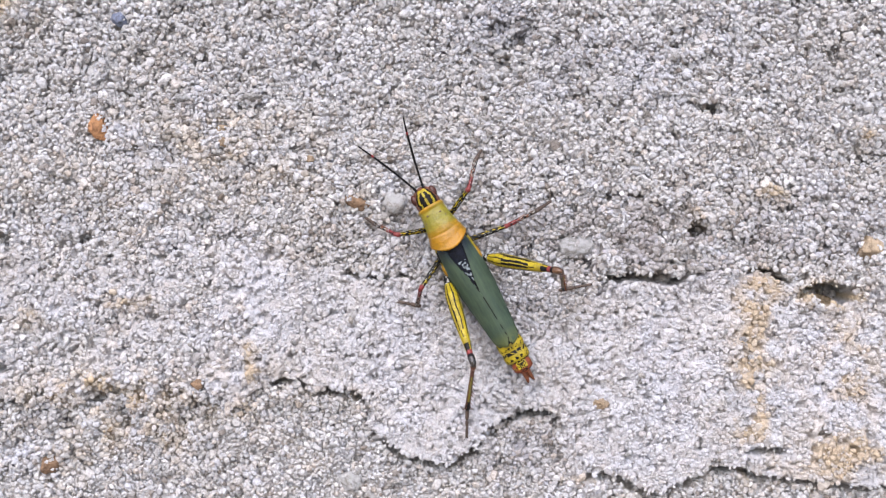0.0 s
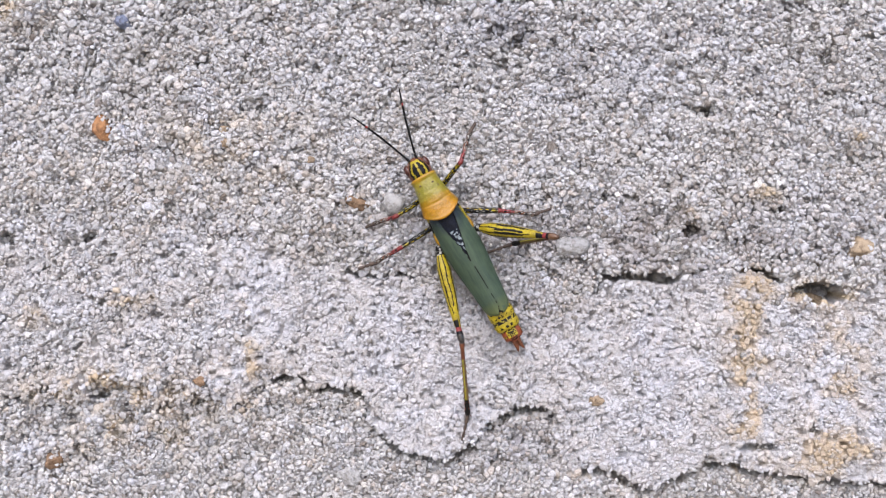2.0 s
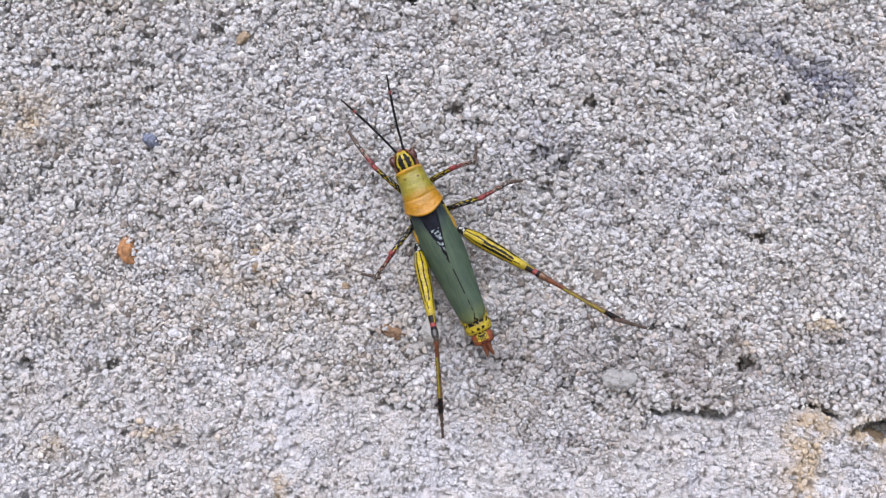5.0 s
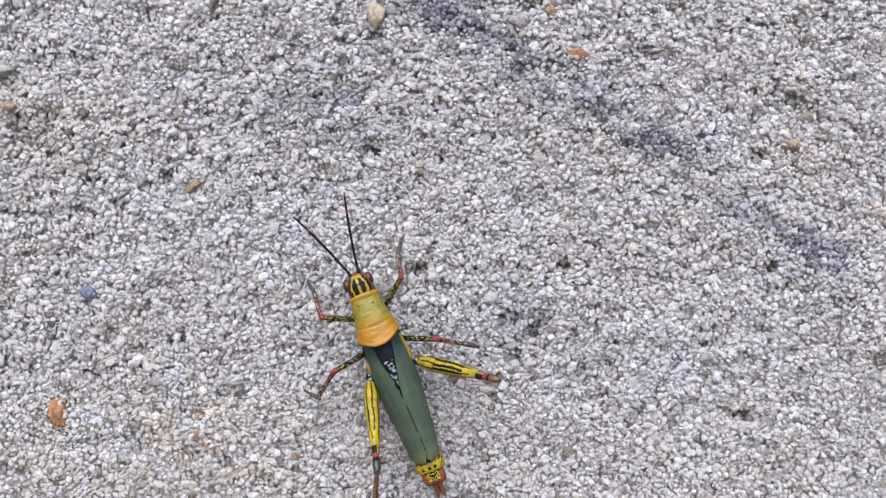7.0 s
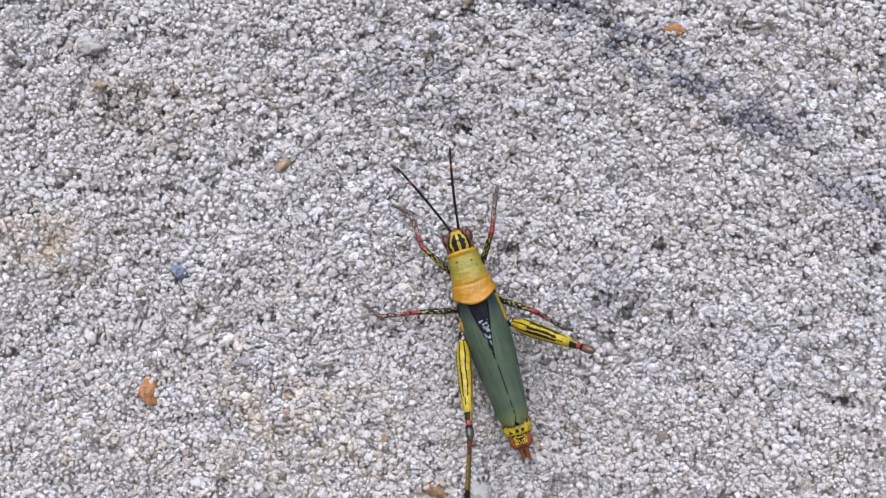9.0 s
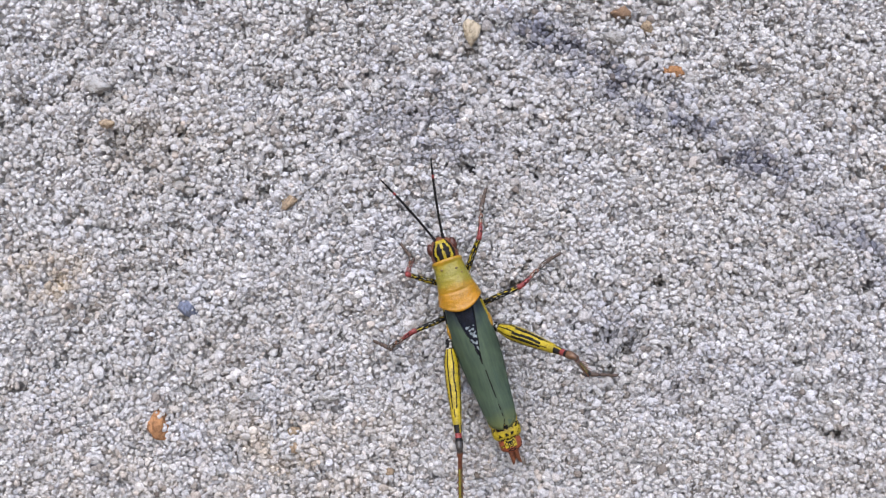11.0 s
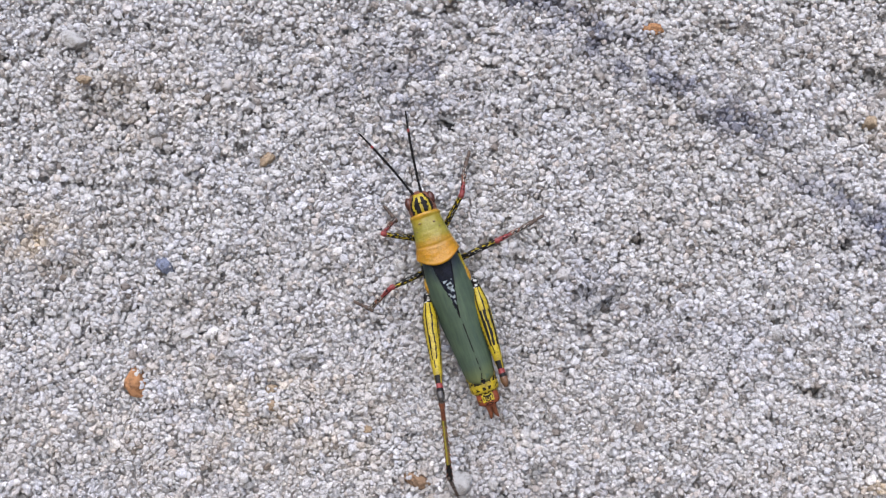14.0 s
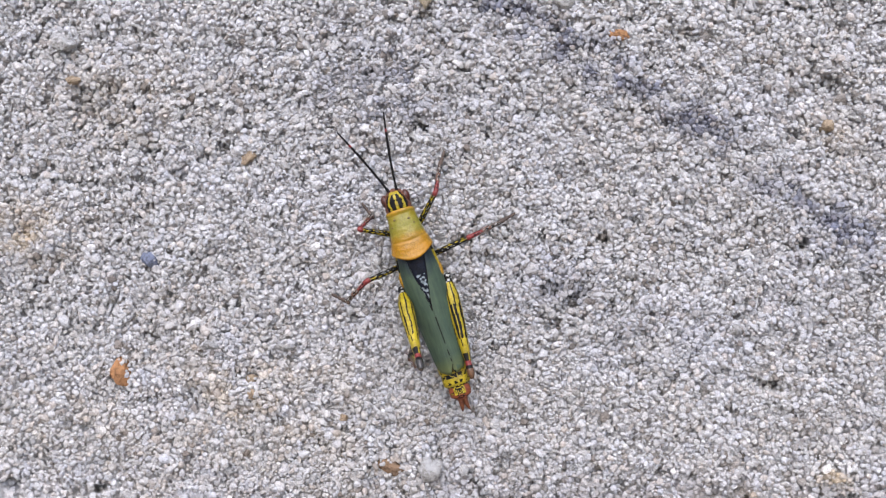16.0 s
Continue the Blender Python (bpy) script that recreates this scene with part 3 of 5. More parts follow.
LENGTHS = {"F": (8.2, 7.3, 4.0), "M": (8.6, 7.2, 4.2), "H": (20.0, 17.0, 6.2)}
LEG_WORDS = {"F": "front", "M": "middle", "H": "hind"}


ANTENNAE = {}


def build_head(bug):
    def marks(f, a):
        d = abs(a - 90) + 4 * noise.noise(Vector((f * 9, a * 0.05, 2.0)))
        band = 21 + 15 * math.sin(math.pi * min(1, f * 1.25))
        if f > 0.86:
            return 2
        if d < 5 or f > 0.74 and d < 30:
            return 0
        if d < band - 7:
            return 1
        if d < band + 4:
            return 0
        if d < band + 17 or f < 0.1:
            return 1
        if d < 80:
            return 2
        return 0 if int(d / 17) % 2 else 1

    head = part("head", loft(bmesh.new(), [(8.6, 0, 5.0, 2.5, 2.6), (10.0, 0, 5.2, 2.6, 2.8), (11.4, 0, 5.2, 2.45, 2.8), (12.5, 0, 5.0, 2.0, 2.6), (13.2, 0, 4.7, 1.4, 2.1), (13.6, 0, 4.5, 0.6, 1.2)],
                                 44, 90, marks), [YELLOW, BLACK, BROWN], bug, "yellow head with black stripes")
    for side in (-1, 1):
        bm = bmesh.new()
        ball(bm, (side * 2.1, 11.6, 5.7), (0.78, 1.3, 1.05), 3)
        part("eye", bm, EYE, head, "glossy reddish brown eye")
        bm = bmesh.new()
        loft(bm, [(0, 0, 0, 0.34, 0.34), (0.9, 0, 0, 0.26, 0.26), (1.2, 0, 0, 0.22, 0.22), (9, 0, 0, 0.25, 0.25), (12, 0, 0, 0.22, 0.22), (15, 0, 0, 0.13, 0.13)], 75, 8,
             lambda f, a: 1 if 0.75 < f < 0.79 else 0)
        for w in bm.verts:
            joint = 1 + 0.16 * math.cos(2 * math.pi * w.co.y / 0.72)
            w.co.x, w.co.z = w.co.x * joint, w.co.z * joint
            w.co.x += side * 0.004 * w.co.y ** 2
        bmesh.ops.transform(bm, verts=bm.verts, matrix=Matrix.Translation((side * 0.75, 13.1, 6.3)) @ Euler((radians(9), 0, radians(-side * (19 if side < 0 else 12)))).to_matrix().to_4x4())
        ANTENNAE[side] = part("antenna", bm, [BLACK, RED], head, "thin black jointed antenna with a reddish ring")
    return head


def build_pronotum(bug):
    """The saddle behind the head: yellow-green in front, orange behind, with a bright rolled rim."""
    def colours(f, a):
        return 1 if f < 0.05 or f > 0.66 else 0

    def arch(f, x):
        return (2.4 * f * f - 0.4) * (x / 4.2) ** 2

    bm = loft(bmesh.new(), [(9.4, 0, 5.2, 2.75, 2.75), (9.0, 0, 5.2, 2.95, 2.95), (8.4, 0, 5.2, 2.8, 2.8), (6.6, 0, 5.2, 3.0, 3.05), (4.9, 0, 5.2, 3.3, 3.2), (3.5, 0, 5.2, 3.55, 3.35),
                            (3.1, 0, 5.2, 3.55, 3.25), (2.7, 0, 5.2, 3.72, 3.45), (1.0, 0, 5.25, 4.0, 3.55), (0.1, 0, 5.3, 4.12, 3.62), (-0.35, 0, 5.3, 4.2, 3.74), (-0.6, 0, 5.3, 4.05, 3.58)], 55, 40, colours, arch, 0.85)
    for w in bm.verts:
        w.co.z += 0.10 * noise.noise(w.co * 0.9) + 0.05 * noise.noise(w.co * 2.5)
    shield = part("pronotum", bm, [SADDLE, SADDLE], bug, "yellow-green saddle with an orange hind rim")
    bm = bmesh.new()
    for x, y in ((-2.2, 6.3), (1.3, 7.2), (1.9, 6.2), (-1.4, 7.6)):
        ball(bm, (x, y, 5.2 + 3.08 * math.sqrt(max(0, 1 - (x / 3.05) ** 2)) ** 0.85), (0.28, 0.2, 0.12))
    part("dark_speck", bm, DRAB, shield)
    return shield


def build_thorax(bug):
    def spots(f, a):
        return 1 if (int(f * 9) + int(a / 30)) % 3 == 0 else 0
    return part("thorax", loft(bmesh.new(), [(8, 0, 4.0, 2.4, 2.0), (4, 0, 3.8, 3.2, 2.2), (0, 0, 3.9, 3.9, 2.4), (-4, 0, 4.0, 4.2, 2.4), (-8, 0, 4.0, 3.9, 2.3), (-10, 0, 4.0, 3.2, 2.0)], 30, 36, spots),
                [YELLOW, BLACK], bug, "yellow thorax speckled black")


def build_coxae(bug):
    """The bulging yellow hip plates and the spotted joints of the hind legs."""
    for side in (-1, 1):
        bm = bmesh.new()
        ball(bm, (side * 3.75, -3.9, 4.0), (0.65, 1.7, 1.0), 3)
        hip = part("hind_coxa", bm, ORANGE, bug, "bulging yellow hip plate")
        bm = bmesh.new()
        ball(bm, (side * 4.6, -5.7, 3.8), (0.8, 0.95, 0.85), 3)
        for face in bm.faces:
            c = face.calc_center_median()
            face.material_index = 1 if noise.noise(c * 1.9) > 0.1 else 0
        part("trochanter", bm, [BLACK, WHITE_SPOT], hip, "black joint with white spots")


def build_abdomen(bug):
    """Nine ringed segments, yellow with rows of black dashes, orange spots and a brown ovipositor."""
    def dashes(f, a):
        seg, d = f * 10.2, abs(a - 90)
        wobble = noise.noise(Vector((a * 0.06, f * 40, 0)))
        if f > 0.985:
            return 2
        if f > 0.89:
            if 30 < d < 78 and f < 0.975 and wobble > -0.3:
                return 2
            return 1 if abs(noise.noise(Vector((d * 0.09, f * 55, 2.0)))) < 0.16 else 0 if f < 0.95 else 2
        if seg % 1 < 0.34:
            return 1 if int((a + 20 * wobble) / 9) % 3 < 2 else 0
        return 1 if 0.56 < seg % 1 < 0.80 and int((a + 20 * wobble) / 9) % 3 == 1 else 0

    rings = [(-3, 0, 4.0, 2.4, 1.6)]
    for i in range(10):
        y = -3 - 2.42 * (i + 0.5)
        w = float(np.interp(-y, (3, 12, 20, 24, 26, 27.4), (2.7, 2.8, 2.9, 2.75, 2.15, 1.5)))
        rings += [(y + 0.9, 0, 4.0, w * 0.97, w * 0.63), (y, 0, 4.0, w, w * 0.66), (y - 0.9, 0, 4.0, w * 0.97, w * 0.64), (y - 1.15, 0, 4.0, w * 0.9, w * 0.58)]
    rings += [(-27.4, 0, 4.2, 1.3, 1.0), (-27.8, 0, 4.2, 0.7, 0.6)]
    abdomen = part("abdomen", loft(bmesh.new(), rings, 124, 80, dashes), [YELLOW, BLACK, SCARLET], bug, "yellow ringed abdomen with black dashes")
    for side in (-1, 1):
        bm = loft(bmesh.new(), [(-26.6, side * 0.5, 4.3, 0.75, 0.8), (-28.0, side * 0.45, 4.2, 0.52, 0.6), (-29.0, side * 0.45, 4.1, 0.45, 0.48), (-29.7, side * 0.6, 4.0, 0.3, 0.3), (-30.1, side * 0.75, 4.0, 0.1, 0.12)], 10, 10)
        part("ovipositor_valve", bm, RUSSET, abdomen, "reddish brown pointed valve")
    return abdomen


def build_wings(bug):
    bm = loft(bmesh.new(), [(1.0, 0, 6.2, 2.9, 1.4), (-2, 0, 6.1, 2.6, 1.35), (-5, 0, 6.0, 1.95, 1.2), (-9, 0, 5.9, 1.0, 0.9), (-12, 0, 5.6, 0.4, 0.5)], 80, 64,
              lambda f, a: 1 if 0.36 < f < 0.72 and 68 < a < 112 and noise.noise(Vector((a * 0.055, f * 22, 3.0))) > 0.08 else 0)
    for w in bm.verts:
        w.co.z += 0.16 * noise.noise(Vector((w.co.x * 2.2, w.co.y * 0.5, 1.0)))
    part("folded_hind_wing", bm, [INK, SLATE_SPOT], bug, "black folded hind wings with pale flecks")
    for side in (-1, 1):
        bm, grid = bmesh.new(), []
        for i in range(41):
            y = 0.9 - 24.6 * (i / 40) ** 0.97
            inner = np.interp(-y, (-1, 1, 4, 8.5, 12, 22, 24), (2.0, 1.75, 1.15, 0.2, -0.25, -0.5 if side < 0 else -0.2, 0.5))
            outer = np.interp(-y, (-1, 3, 7, 11, 16, 20, 22, 23.2, 23.8), (3.4, 3.95, 4.2, 4.0, 3.45, 3.05, 2.8, 2.3, 1.2))
            top = np.interp(-y, (-1, 4, 10, 18, 24), (7.35, 7.35, 7.1, 6.7, 6.5)) + (0.22 if side < 0 else 0)
            low = np.interp(-y, (-1, 6, 15, 24), (4.6, 4.3, 4.3, 5.0))
            row = []
            for j in range(13):
                v = j / 12
                z = low + (top - low) * math.cos(v * math.pi / 2) ** 0.75
                x = inner + (outer - inner) * (v ** 0.9 if j != 1 else 0.05)
                z += 0.07 * noise.noise(Vector((x * 1.2, y * 0.35, side * 7.0)))
                row.append(bm.verts.new((side * x, y, z)))
            grid.append(row)
        for i in range(40):
            for j in range(12):
                bm.faces.new((grid[i][j], grid[i][j + 1], grid[i + 1][j + 1], grid[i + 1][j]))
        back = bmesh.ops.duplicate(bm, geom=bm.verts[:] + bm.edges[:] + bm.faces[:])
        under = [g for g in back["geom"] if isinstance(g, bmesh.types.BMVert)]
        bmesh.ops.translate(bm, verts=under, vec=(0, 0, -0.14))
        bmesh.ops.reverse_faces(bm, faces=[g for g in back["geom"] if isinstance(g, bmesh.types.BMFace)])
        rims = [e for e in bm.edges if e.is_boundary]
        bmesh.ops.bridge_loops(bm, edges=rims)
        for face in bm.faces:
            c = face.calc_center_median()
            edge = np.interp(-c.y, (-1, 1, 4, 8.5, 12, 22, 24), (2.0, 1.75, 1.15, 0.2, -0.25, -0.5 if side < 0 else -0.2, 0.5))
            face.material_index = 1 if side * c.x - edge < 0.2 and c.y < -1 and noise.noise(Vector((c.y * 0.9, side * 4.0, 0))) > -0.12 else 0
        part("wing_cover", bm, [WING, BLACK], bug, "sage green leathery wing cover, dark at its root")


def build_leg(bug, leg):
    femur_long, tibia_long, tarsus_long = LENGTHS[leg[1]]
    word = LEG_WORDS[leg[1]]
    hind = leg[1] == "H"
    if hind:
        def bands(f, a):
            if f < 0.09:
                return 2 if (int(f * 60) + int(a / 40)) % 3 == 0 else 1
            if f < 0.62:
                k = int((a + 6 * noise.noise(Vector((f * 7, a * 0.02, 5.0)))) % 360 / 11)
                if k % 4 == 1 or leg[0] == "R" and f > 0.3 and k in (6, 8, 12):
                    return 1
                return 1 if k in (2, 14) and int(f * 50) % 2 == 0 else 0
            if f < 0.76:
                return 1 if int(a % 360 / 10) in (7, 14, 22) and f < 0.7 else 0
            if f < 0.83:
                return 1 if int(a / 30) % 4 else 0
            return 3 if f < 0.87 else 1 if f < 0.91 else 4
        L = femur_long
        bm = loft(bmesh.new(), [(-0.6, 0, 0, 0.7, 0.7), (0.06 * L, 0, 0, 0.85, 0.9), (0.11 * L, 0, 0, 1.05, 1.1), (0.2 * L, 0, 0, 1.42, 1.7), (0.35 * L, 0, 0, 1.4, 1.65), (0.5 * L, 0, 0, 1.25, 1.4),
                                (0.65 * L, 0, 0, 1.02, 1.1), (0.78 * L, 0, 0, 0.75, 0.82), (0.87 * L, 0, 0, 0.58, 0.66), (0.93 * L, 0, 0, 0.75, 0.9), (0.98 * L, 0, 0, 0.7, 0.85), (1.02 * L, 0, 0, 0.35, 0.4)], 96, 72, bands)
        femur = part("hind_femur", bm, [YELLOW, BLACK, WHITE_SPOT, RED, KNEE if leg[0] == "R" else DARK_KNEE], bug, "yellow hind thigh with black stripes and dark knee")
        L = tibia_long
        bm = loft(bmesh.new(), [(-0.4, 0, 0, 0.4, 0.4), (0.04 * L, 0, 0, 0.62, 0.62), (0.1 * L, 0, 0, 0.42, 0.42), (0.5 * L, 0, 0, 0.44, 0.44), (0.85 * L, 0, 0, 0.52, 0.5), (0.96 * L, 0, 0, 0.62, 0.58), (L, 0, 0, 0.45, 0.45)], 48, 16,
                  lambda f, a: 2 if f < 0.05 else 0 if f < 0.26 else (4 if int(a / 45) % 4 == 1 else 1) if f < 0.80 else 3)
        for i in range(8):
            for x in (-1, 1):
                y = (0.3 + 0.085 * i) * L
                spike(bm, (x * 0.3, y, 0.3), (x * 0.85, y + 0.75, 0.8), 0.11)
        for x in (-1, 1):
            spike(bm, (x * 0.3, L - 0.3, -0.2), (x * 0.9, L + 1.1, -0.7), 0.13)
        tibia = part("hind_tibia", bm, [RUSSET, DRAB, GREYBROWN, BLACK, OLIVE], bug, "reddish to olive spiny hind shin")
    else:
        L = femur_long
        bm = loft(bmesh.new(), [(-0.8, 0, 0, 0.5, 0.5), (0.2 * L, 0, 0, 0.58, 0.62), (0.6 * L, 0, 0, 0.52, 0.56), (0.88 * L, 0, 0, 0.45, 0.5), (0.97 * L, 0, 0, 0.55, 0.6), (1.03 * L, 0, 0, 0.3, 0.3)], 44, 24,
                  lambda f, a: 2 if f > 0.92 else 0 if noise.noise(Vector((f * 13, a * 0.03, 1.0))) > (0.2 if leg[1] == "F" else 0.34) else 3 if noise.noise(Vector((f * 15, a * 0.04, 9.0))) > 0.38 else 1)
        femur = part(word + "_femur", bm, [YELLOW, BLACK, RED, WHITE_SPOT], bug, "black thigh with yellow spots and red knee")
        L = tibia_long
        bm = loft(bmesh.new(), [(-0.3, 0, 0, 0.3, 0.3), (0.06 * L, 0, 0, 0.5, 0.5), (0.2 * L, 0, 0, 0.42, 0.42), (0.8 * L, 0, 0, 0.44, 0.44), (L, 0, 0, 0.5, 0.46)], 40, 20,
                  lambda f, a: 0 if f < 0.11 else 1 if noise.noise(Vector((f * 12, a * 0.03, 4.0))) > 0.25 else 4 if noise.noise(Vector((f * 10, a * 0.03, 7.0))) > 0.12 else 0 if f < 0.4 else 2 if f < 0.7 else 3)
        for i in range(5):
            for x in (-1, 1):
                y = (0.35 + 0.12 * i) * L
                spike(bm, (x * 0.2, y, -0.2), (x * 0.55, y + 0.45, -0.6), 0.07)
        tibia = part(word + "_tibia", bm, [RED, WHITE_SPOT, BROWN, GREYBROWN, BLACK], bug, "reddish brown shin with pale dots")
    L, s = tarsus_long, 1.1 if hind else 1.25
    bm = bmesh.new()
    for a, b, r in ((-0.2, 0.36, 0.36), (0.36, 0.58, 0.32), (0.58, 0.98, 0.26)):
        loft(bm, [(a * L, 0, 0, r * 0.6 * s, r * 0.5 * s), (a * L + 0.25, 0, 0, r * s, r * 0.8 * s), (b * L - 0.25, 0, -0.06, r * s, r * 0.8 * s), (b * L, 0, 0, r * 0.6 * s, r * 0.5 * s)], 8, 10)
    for x in (-1, 1):
        spike(bm, (x * 0.12, L * 0.95, 0), (x * 0.5, L * 1.0 + 0.55, -0.35), 0.1)
    tarsus = part(word + "_tarsus", bm, GREYBROWN, bug, "grey-brown jointed foot with two claws")
    return femur, tibia, tarsus


grasshopper = tagged(new("grasshopper"), "green and yellow grasshopper with black stripes climbing the wall", "grasshopper")
build_thorax(grasshopper)
build_coxae(grasshopper)
ABDOMEN = build_abdomen(grasshopper)
build_wings(grasshopper)
build_pronotum(grasshopper)
build_head(grasshopper)
LEGS = {leg: build_leg(grasshopper, leg) for leg in HIPS}

# ---- single stones set in the concrete; u, v, width, height in millimetres ----
def pebble_mesh(name, seed, detail):
    bm = bmesh.new()
    bmesh.ops.create_icosphere(bm, subdivisions=detail, radius=1)
    shift = Vector((seed * 3.7, seed * 1.3, -seed * 2.1))
    rs = random.Random(seed)
    cuts = [(Vector((rs.gauss(0, 1), rs.gauss(0, 1), rs.gauss(0, 1))).normalized(), rs.uniform(0.55, 0.9)) for _ in range(11)]
    for w in bm.verts:
        w.co *= 1.1 + 0.25 * noise.noise(w.co * 1.1 + shift)
        for way, far in cuts:
            over = w.co.dot(way) - far
            if over > 0:
                w.co -= way * over * 0.9
        w.co *= 1 + (0.22 if detail > 2 else 0.16) * noise.noise(w.co * 3.1 + shift)
    me = bpy.data.meshes.new(name)
    bm.to_mesh(me)
    bm.free()
    me.polygons.foreach_set("use_smooth", [True] * len(me.polygons))
    return me


def set_stone(name, mesh, stone, u, v, wide, high, proud, turn=0.0, label=""):
    """A stone half sunk in the wall's face."""
    me = mesh
    if not me.materials:
        me.materials.append(stone)
    ob = new(name, me)
    ob.parent = wall
    deep = 0.5 * min(wide, high)
    ob.matrix_basis = pose(u / 1000, (-surface(u, v) - proud + 0.3 + deep * 0.4) / 1000, v / 1000, 0, turn, 0) @ Matrix.Diagonal((wide / 2000, deep / 1000, high / 2000, 1))
    return tagged(ob, label)


STONES = [
    (ORANGE_STONE, "orange-brown pebble", [(-72.6, 1225.7, 4.4, 6.2, 0.9, 0), (22.4, 1298.4, 3.8, 2.0, 0.6, 0)]),
    (TAN_STONE, "tan sandstone pebble", [(-49.8, 1269.7, 2.8, 3.6, 0.6, 30), (-85.4, 1282.9, 3.2, 2.0, 0.9, -20), (90.9, 1201.8, 6.5, 5.0, 1.0, 0), (82.2, 1190.6, 6.0, 2.8, 0.6, 0), (-45.9, 1222.8, 2.4, 2.2, 0.5, 0),
                                         (-46.6, 1225.8, 2.6, 2.0, 0.4, 0), (64, 1282.7, 3.0, 3.0, 0.6, 0), (-28, 1219.5, 2.0, 1.8, 0.5, 0), (34.4, 1168.4, 3.4, 2.6, 0.6, 0), (17.1, 1306.7, 2.6, 3.6, 0.7, 0)]),
    (BROWN_STONE, "brown pebble", [(-17.7, 1210.6, 5.0, 3.2, 0.5, 15), (-51.2, 1171.6, 3.2, 2.2, 0.8, 0), (-83, 1153.8, 4.4, 3.6, 0.9, 10), (11.5, 1309, 4.0, 3.0, 0.5, 0)]),
    (BLUE_STONE, "bluish stone chip", [(-68, 1248.3, 4.2, 3.2, 0.8, 25)]),
    (WHITE_STONE, "white quartz pebble", [(-34.5, 1292.6, 2.2, 2.4, 0.9, 20), (42.1, 1260.5, 2.2, 2.4, 0.8, -15), (-26.7, 1235.6, 1.8, 2.2, 0.6, 20), (-3.3, 1210.6, 2.4, 2.4, 0.7, 0), (-2.6, 1254.6, 2.4, 1.9, 0.6, 10), (-23.6, 1251.1, 3.2, 2.6, 0.7, 20)]),
    (PALE_STONE, "pale grey pebble", [(-88.3, 1290.3, 6.0, 4.0, 1.5, 15), (-10, 1210.2, 6.6, 5.8, 0.1, -20), (31.3, 1300.8, 4.0, 2.6, 0.7, 0), (48.7, 1241.4, 2.8, 2.4, 0.8, 0), (-64.5, 1276.5, 1.4, 4.2, 0.5, 35),
                                      (-18.6, 1151.6, 5.4, 4.6, 0.8, 0), (-40.5, 1232.7, 4.6, 2.0, 0.6, 0), (11.3, 1304.4, 4.6, 2.6, 0.6, 0), (-42.5, 1268.5, 2.4, 1.8, 0.5, 0), (18.5, 1153.8, 2.4, 2.2, 0.8, 0), (-72, 1273.5, 3.4, 2.0, 0.7, 0)]),
    (FLINT, "dull grey flat pebble", [(29.2, 1201.6, 7.4, 5.2, 0.0, 0), (-55, 1232, 3.0, 2.4, 0.4, 0), (-51, 1208, 4.2, 2.6, 0.3, 20)]),
    (BLACK_STONE, "small black stone chip", [(-15.1, 1277.8, 1.5, 2.6, 0.5, 25), (-16.0, 1276.6, 1.0, 1.2, 0.3, 0)]),
    (STRAW, "pale straw-coloured flake", [(-16.5, 1304.3, 3.2, 5.6, 1.5, 15)]),
]
for number, (stone, words, places) in enumerate(STONES):
    for at, (u, v, wide, high, proud, turn) in enumerate(places):
        set_stone("pebble", pebble_mesh("pebble", number * 11 + at, 3), stone, u, v, wide, high, proud, turn, words)

rs = random.Random(5)
COMMON = [pebble_mesh("pebble", 200 + i, 2) for i in range(10)]
for i in range(260):
    u, v, r = rs.uniform(-96, 94), rs.uniform(1146, 1312), rs.uniform(1.1, 1.8)
    set_stone("pebble", COMMON[i % 10], GREY_STONE, u, v, r, r * rs.uniform(0.75, 1.25), 0.25 * r * rs.random(), rs.uniform(-60, 60))


# ---- what moves: the grasshopper's body (seconds, x, z, heading) and each leg (seconds, knee, ankle, toe, in its own space) ----
BODY_ROWS = [
    (0, 0.00248, 1.20179, 30.8),
    (1, 0.00238, 1.20206, 31.1),
    (1.5, 0.00147, 1.20414, 31.4),
    (2, 0.00110, 1.20798, 30.5),
    (2.5, -0.00003, 1.20969, 30.0),
    (3, -0.00201, 1.21299, 30.0),
    (3.2, -0.00358, 1.21409, 30.1),
    (5.3, -0.01151, 1.23839, 24.0),
    (5.5, -0.01178, 1.24035, 23.3),
    (6, -0.01248, 1.24148, 22.8),
    (6.5, -0.01290, 1.24219, 23.7),
    (7, -0.01206, 1.24225, 24.1),
    (7.5, -0.01147, 1.24617, 22.2),
    (8, -0.01126, 1.24685, 21.9),
    (8.5, -0.01144, 1.24641, 20.7),
    (9, -0.01177, 1.24642, 20.5),
    (11.5, -0.01575, 1.25264, 22.5),
    (12, -0.01559, 1.25260, 22.4),
    (12.5, -0.01563, 1.25267, 22.5),
    (13, -0.01560, 1.25256, 22.5),
    (13.5, -0.01557, 1.25259, 22.3),
    (14, -0.01549, 1.25237, 22.3),
    (14.5, -0.01546, 1.25237, 22.0),
    (15, -0.01561, 1.25240, 22.2),
    (15.5, -0.01541, 1.25243, 22.3),
    (16, -0.01526, 1.25240, 22.0),
]
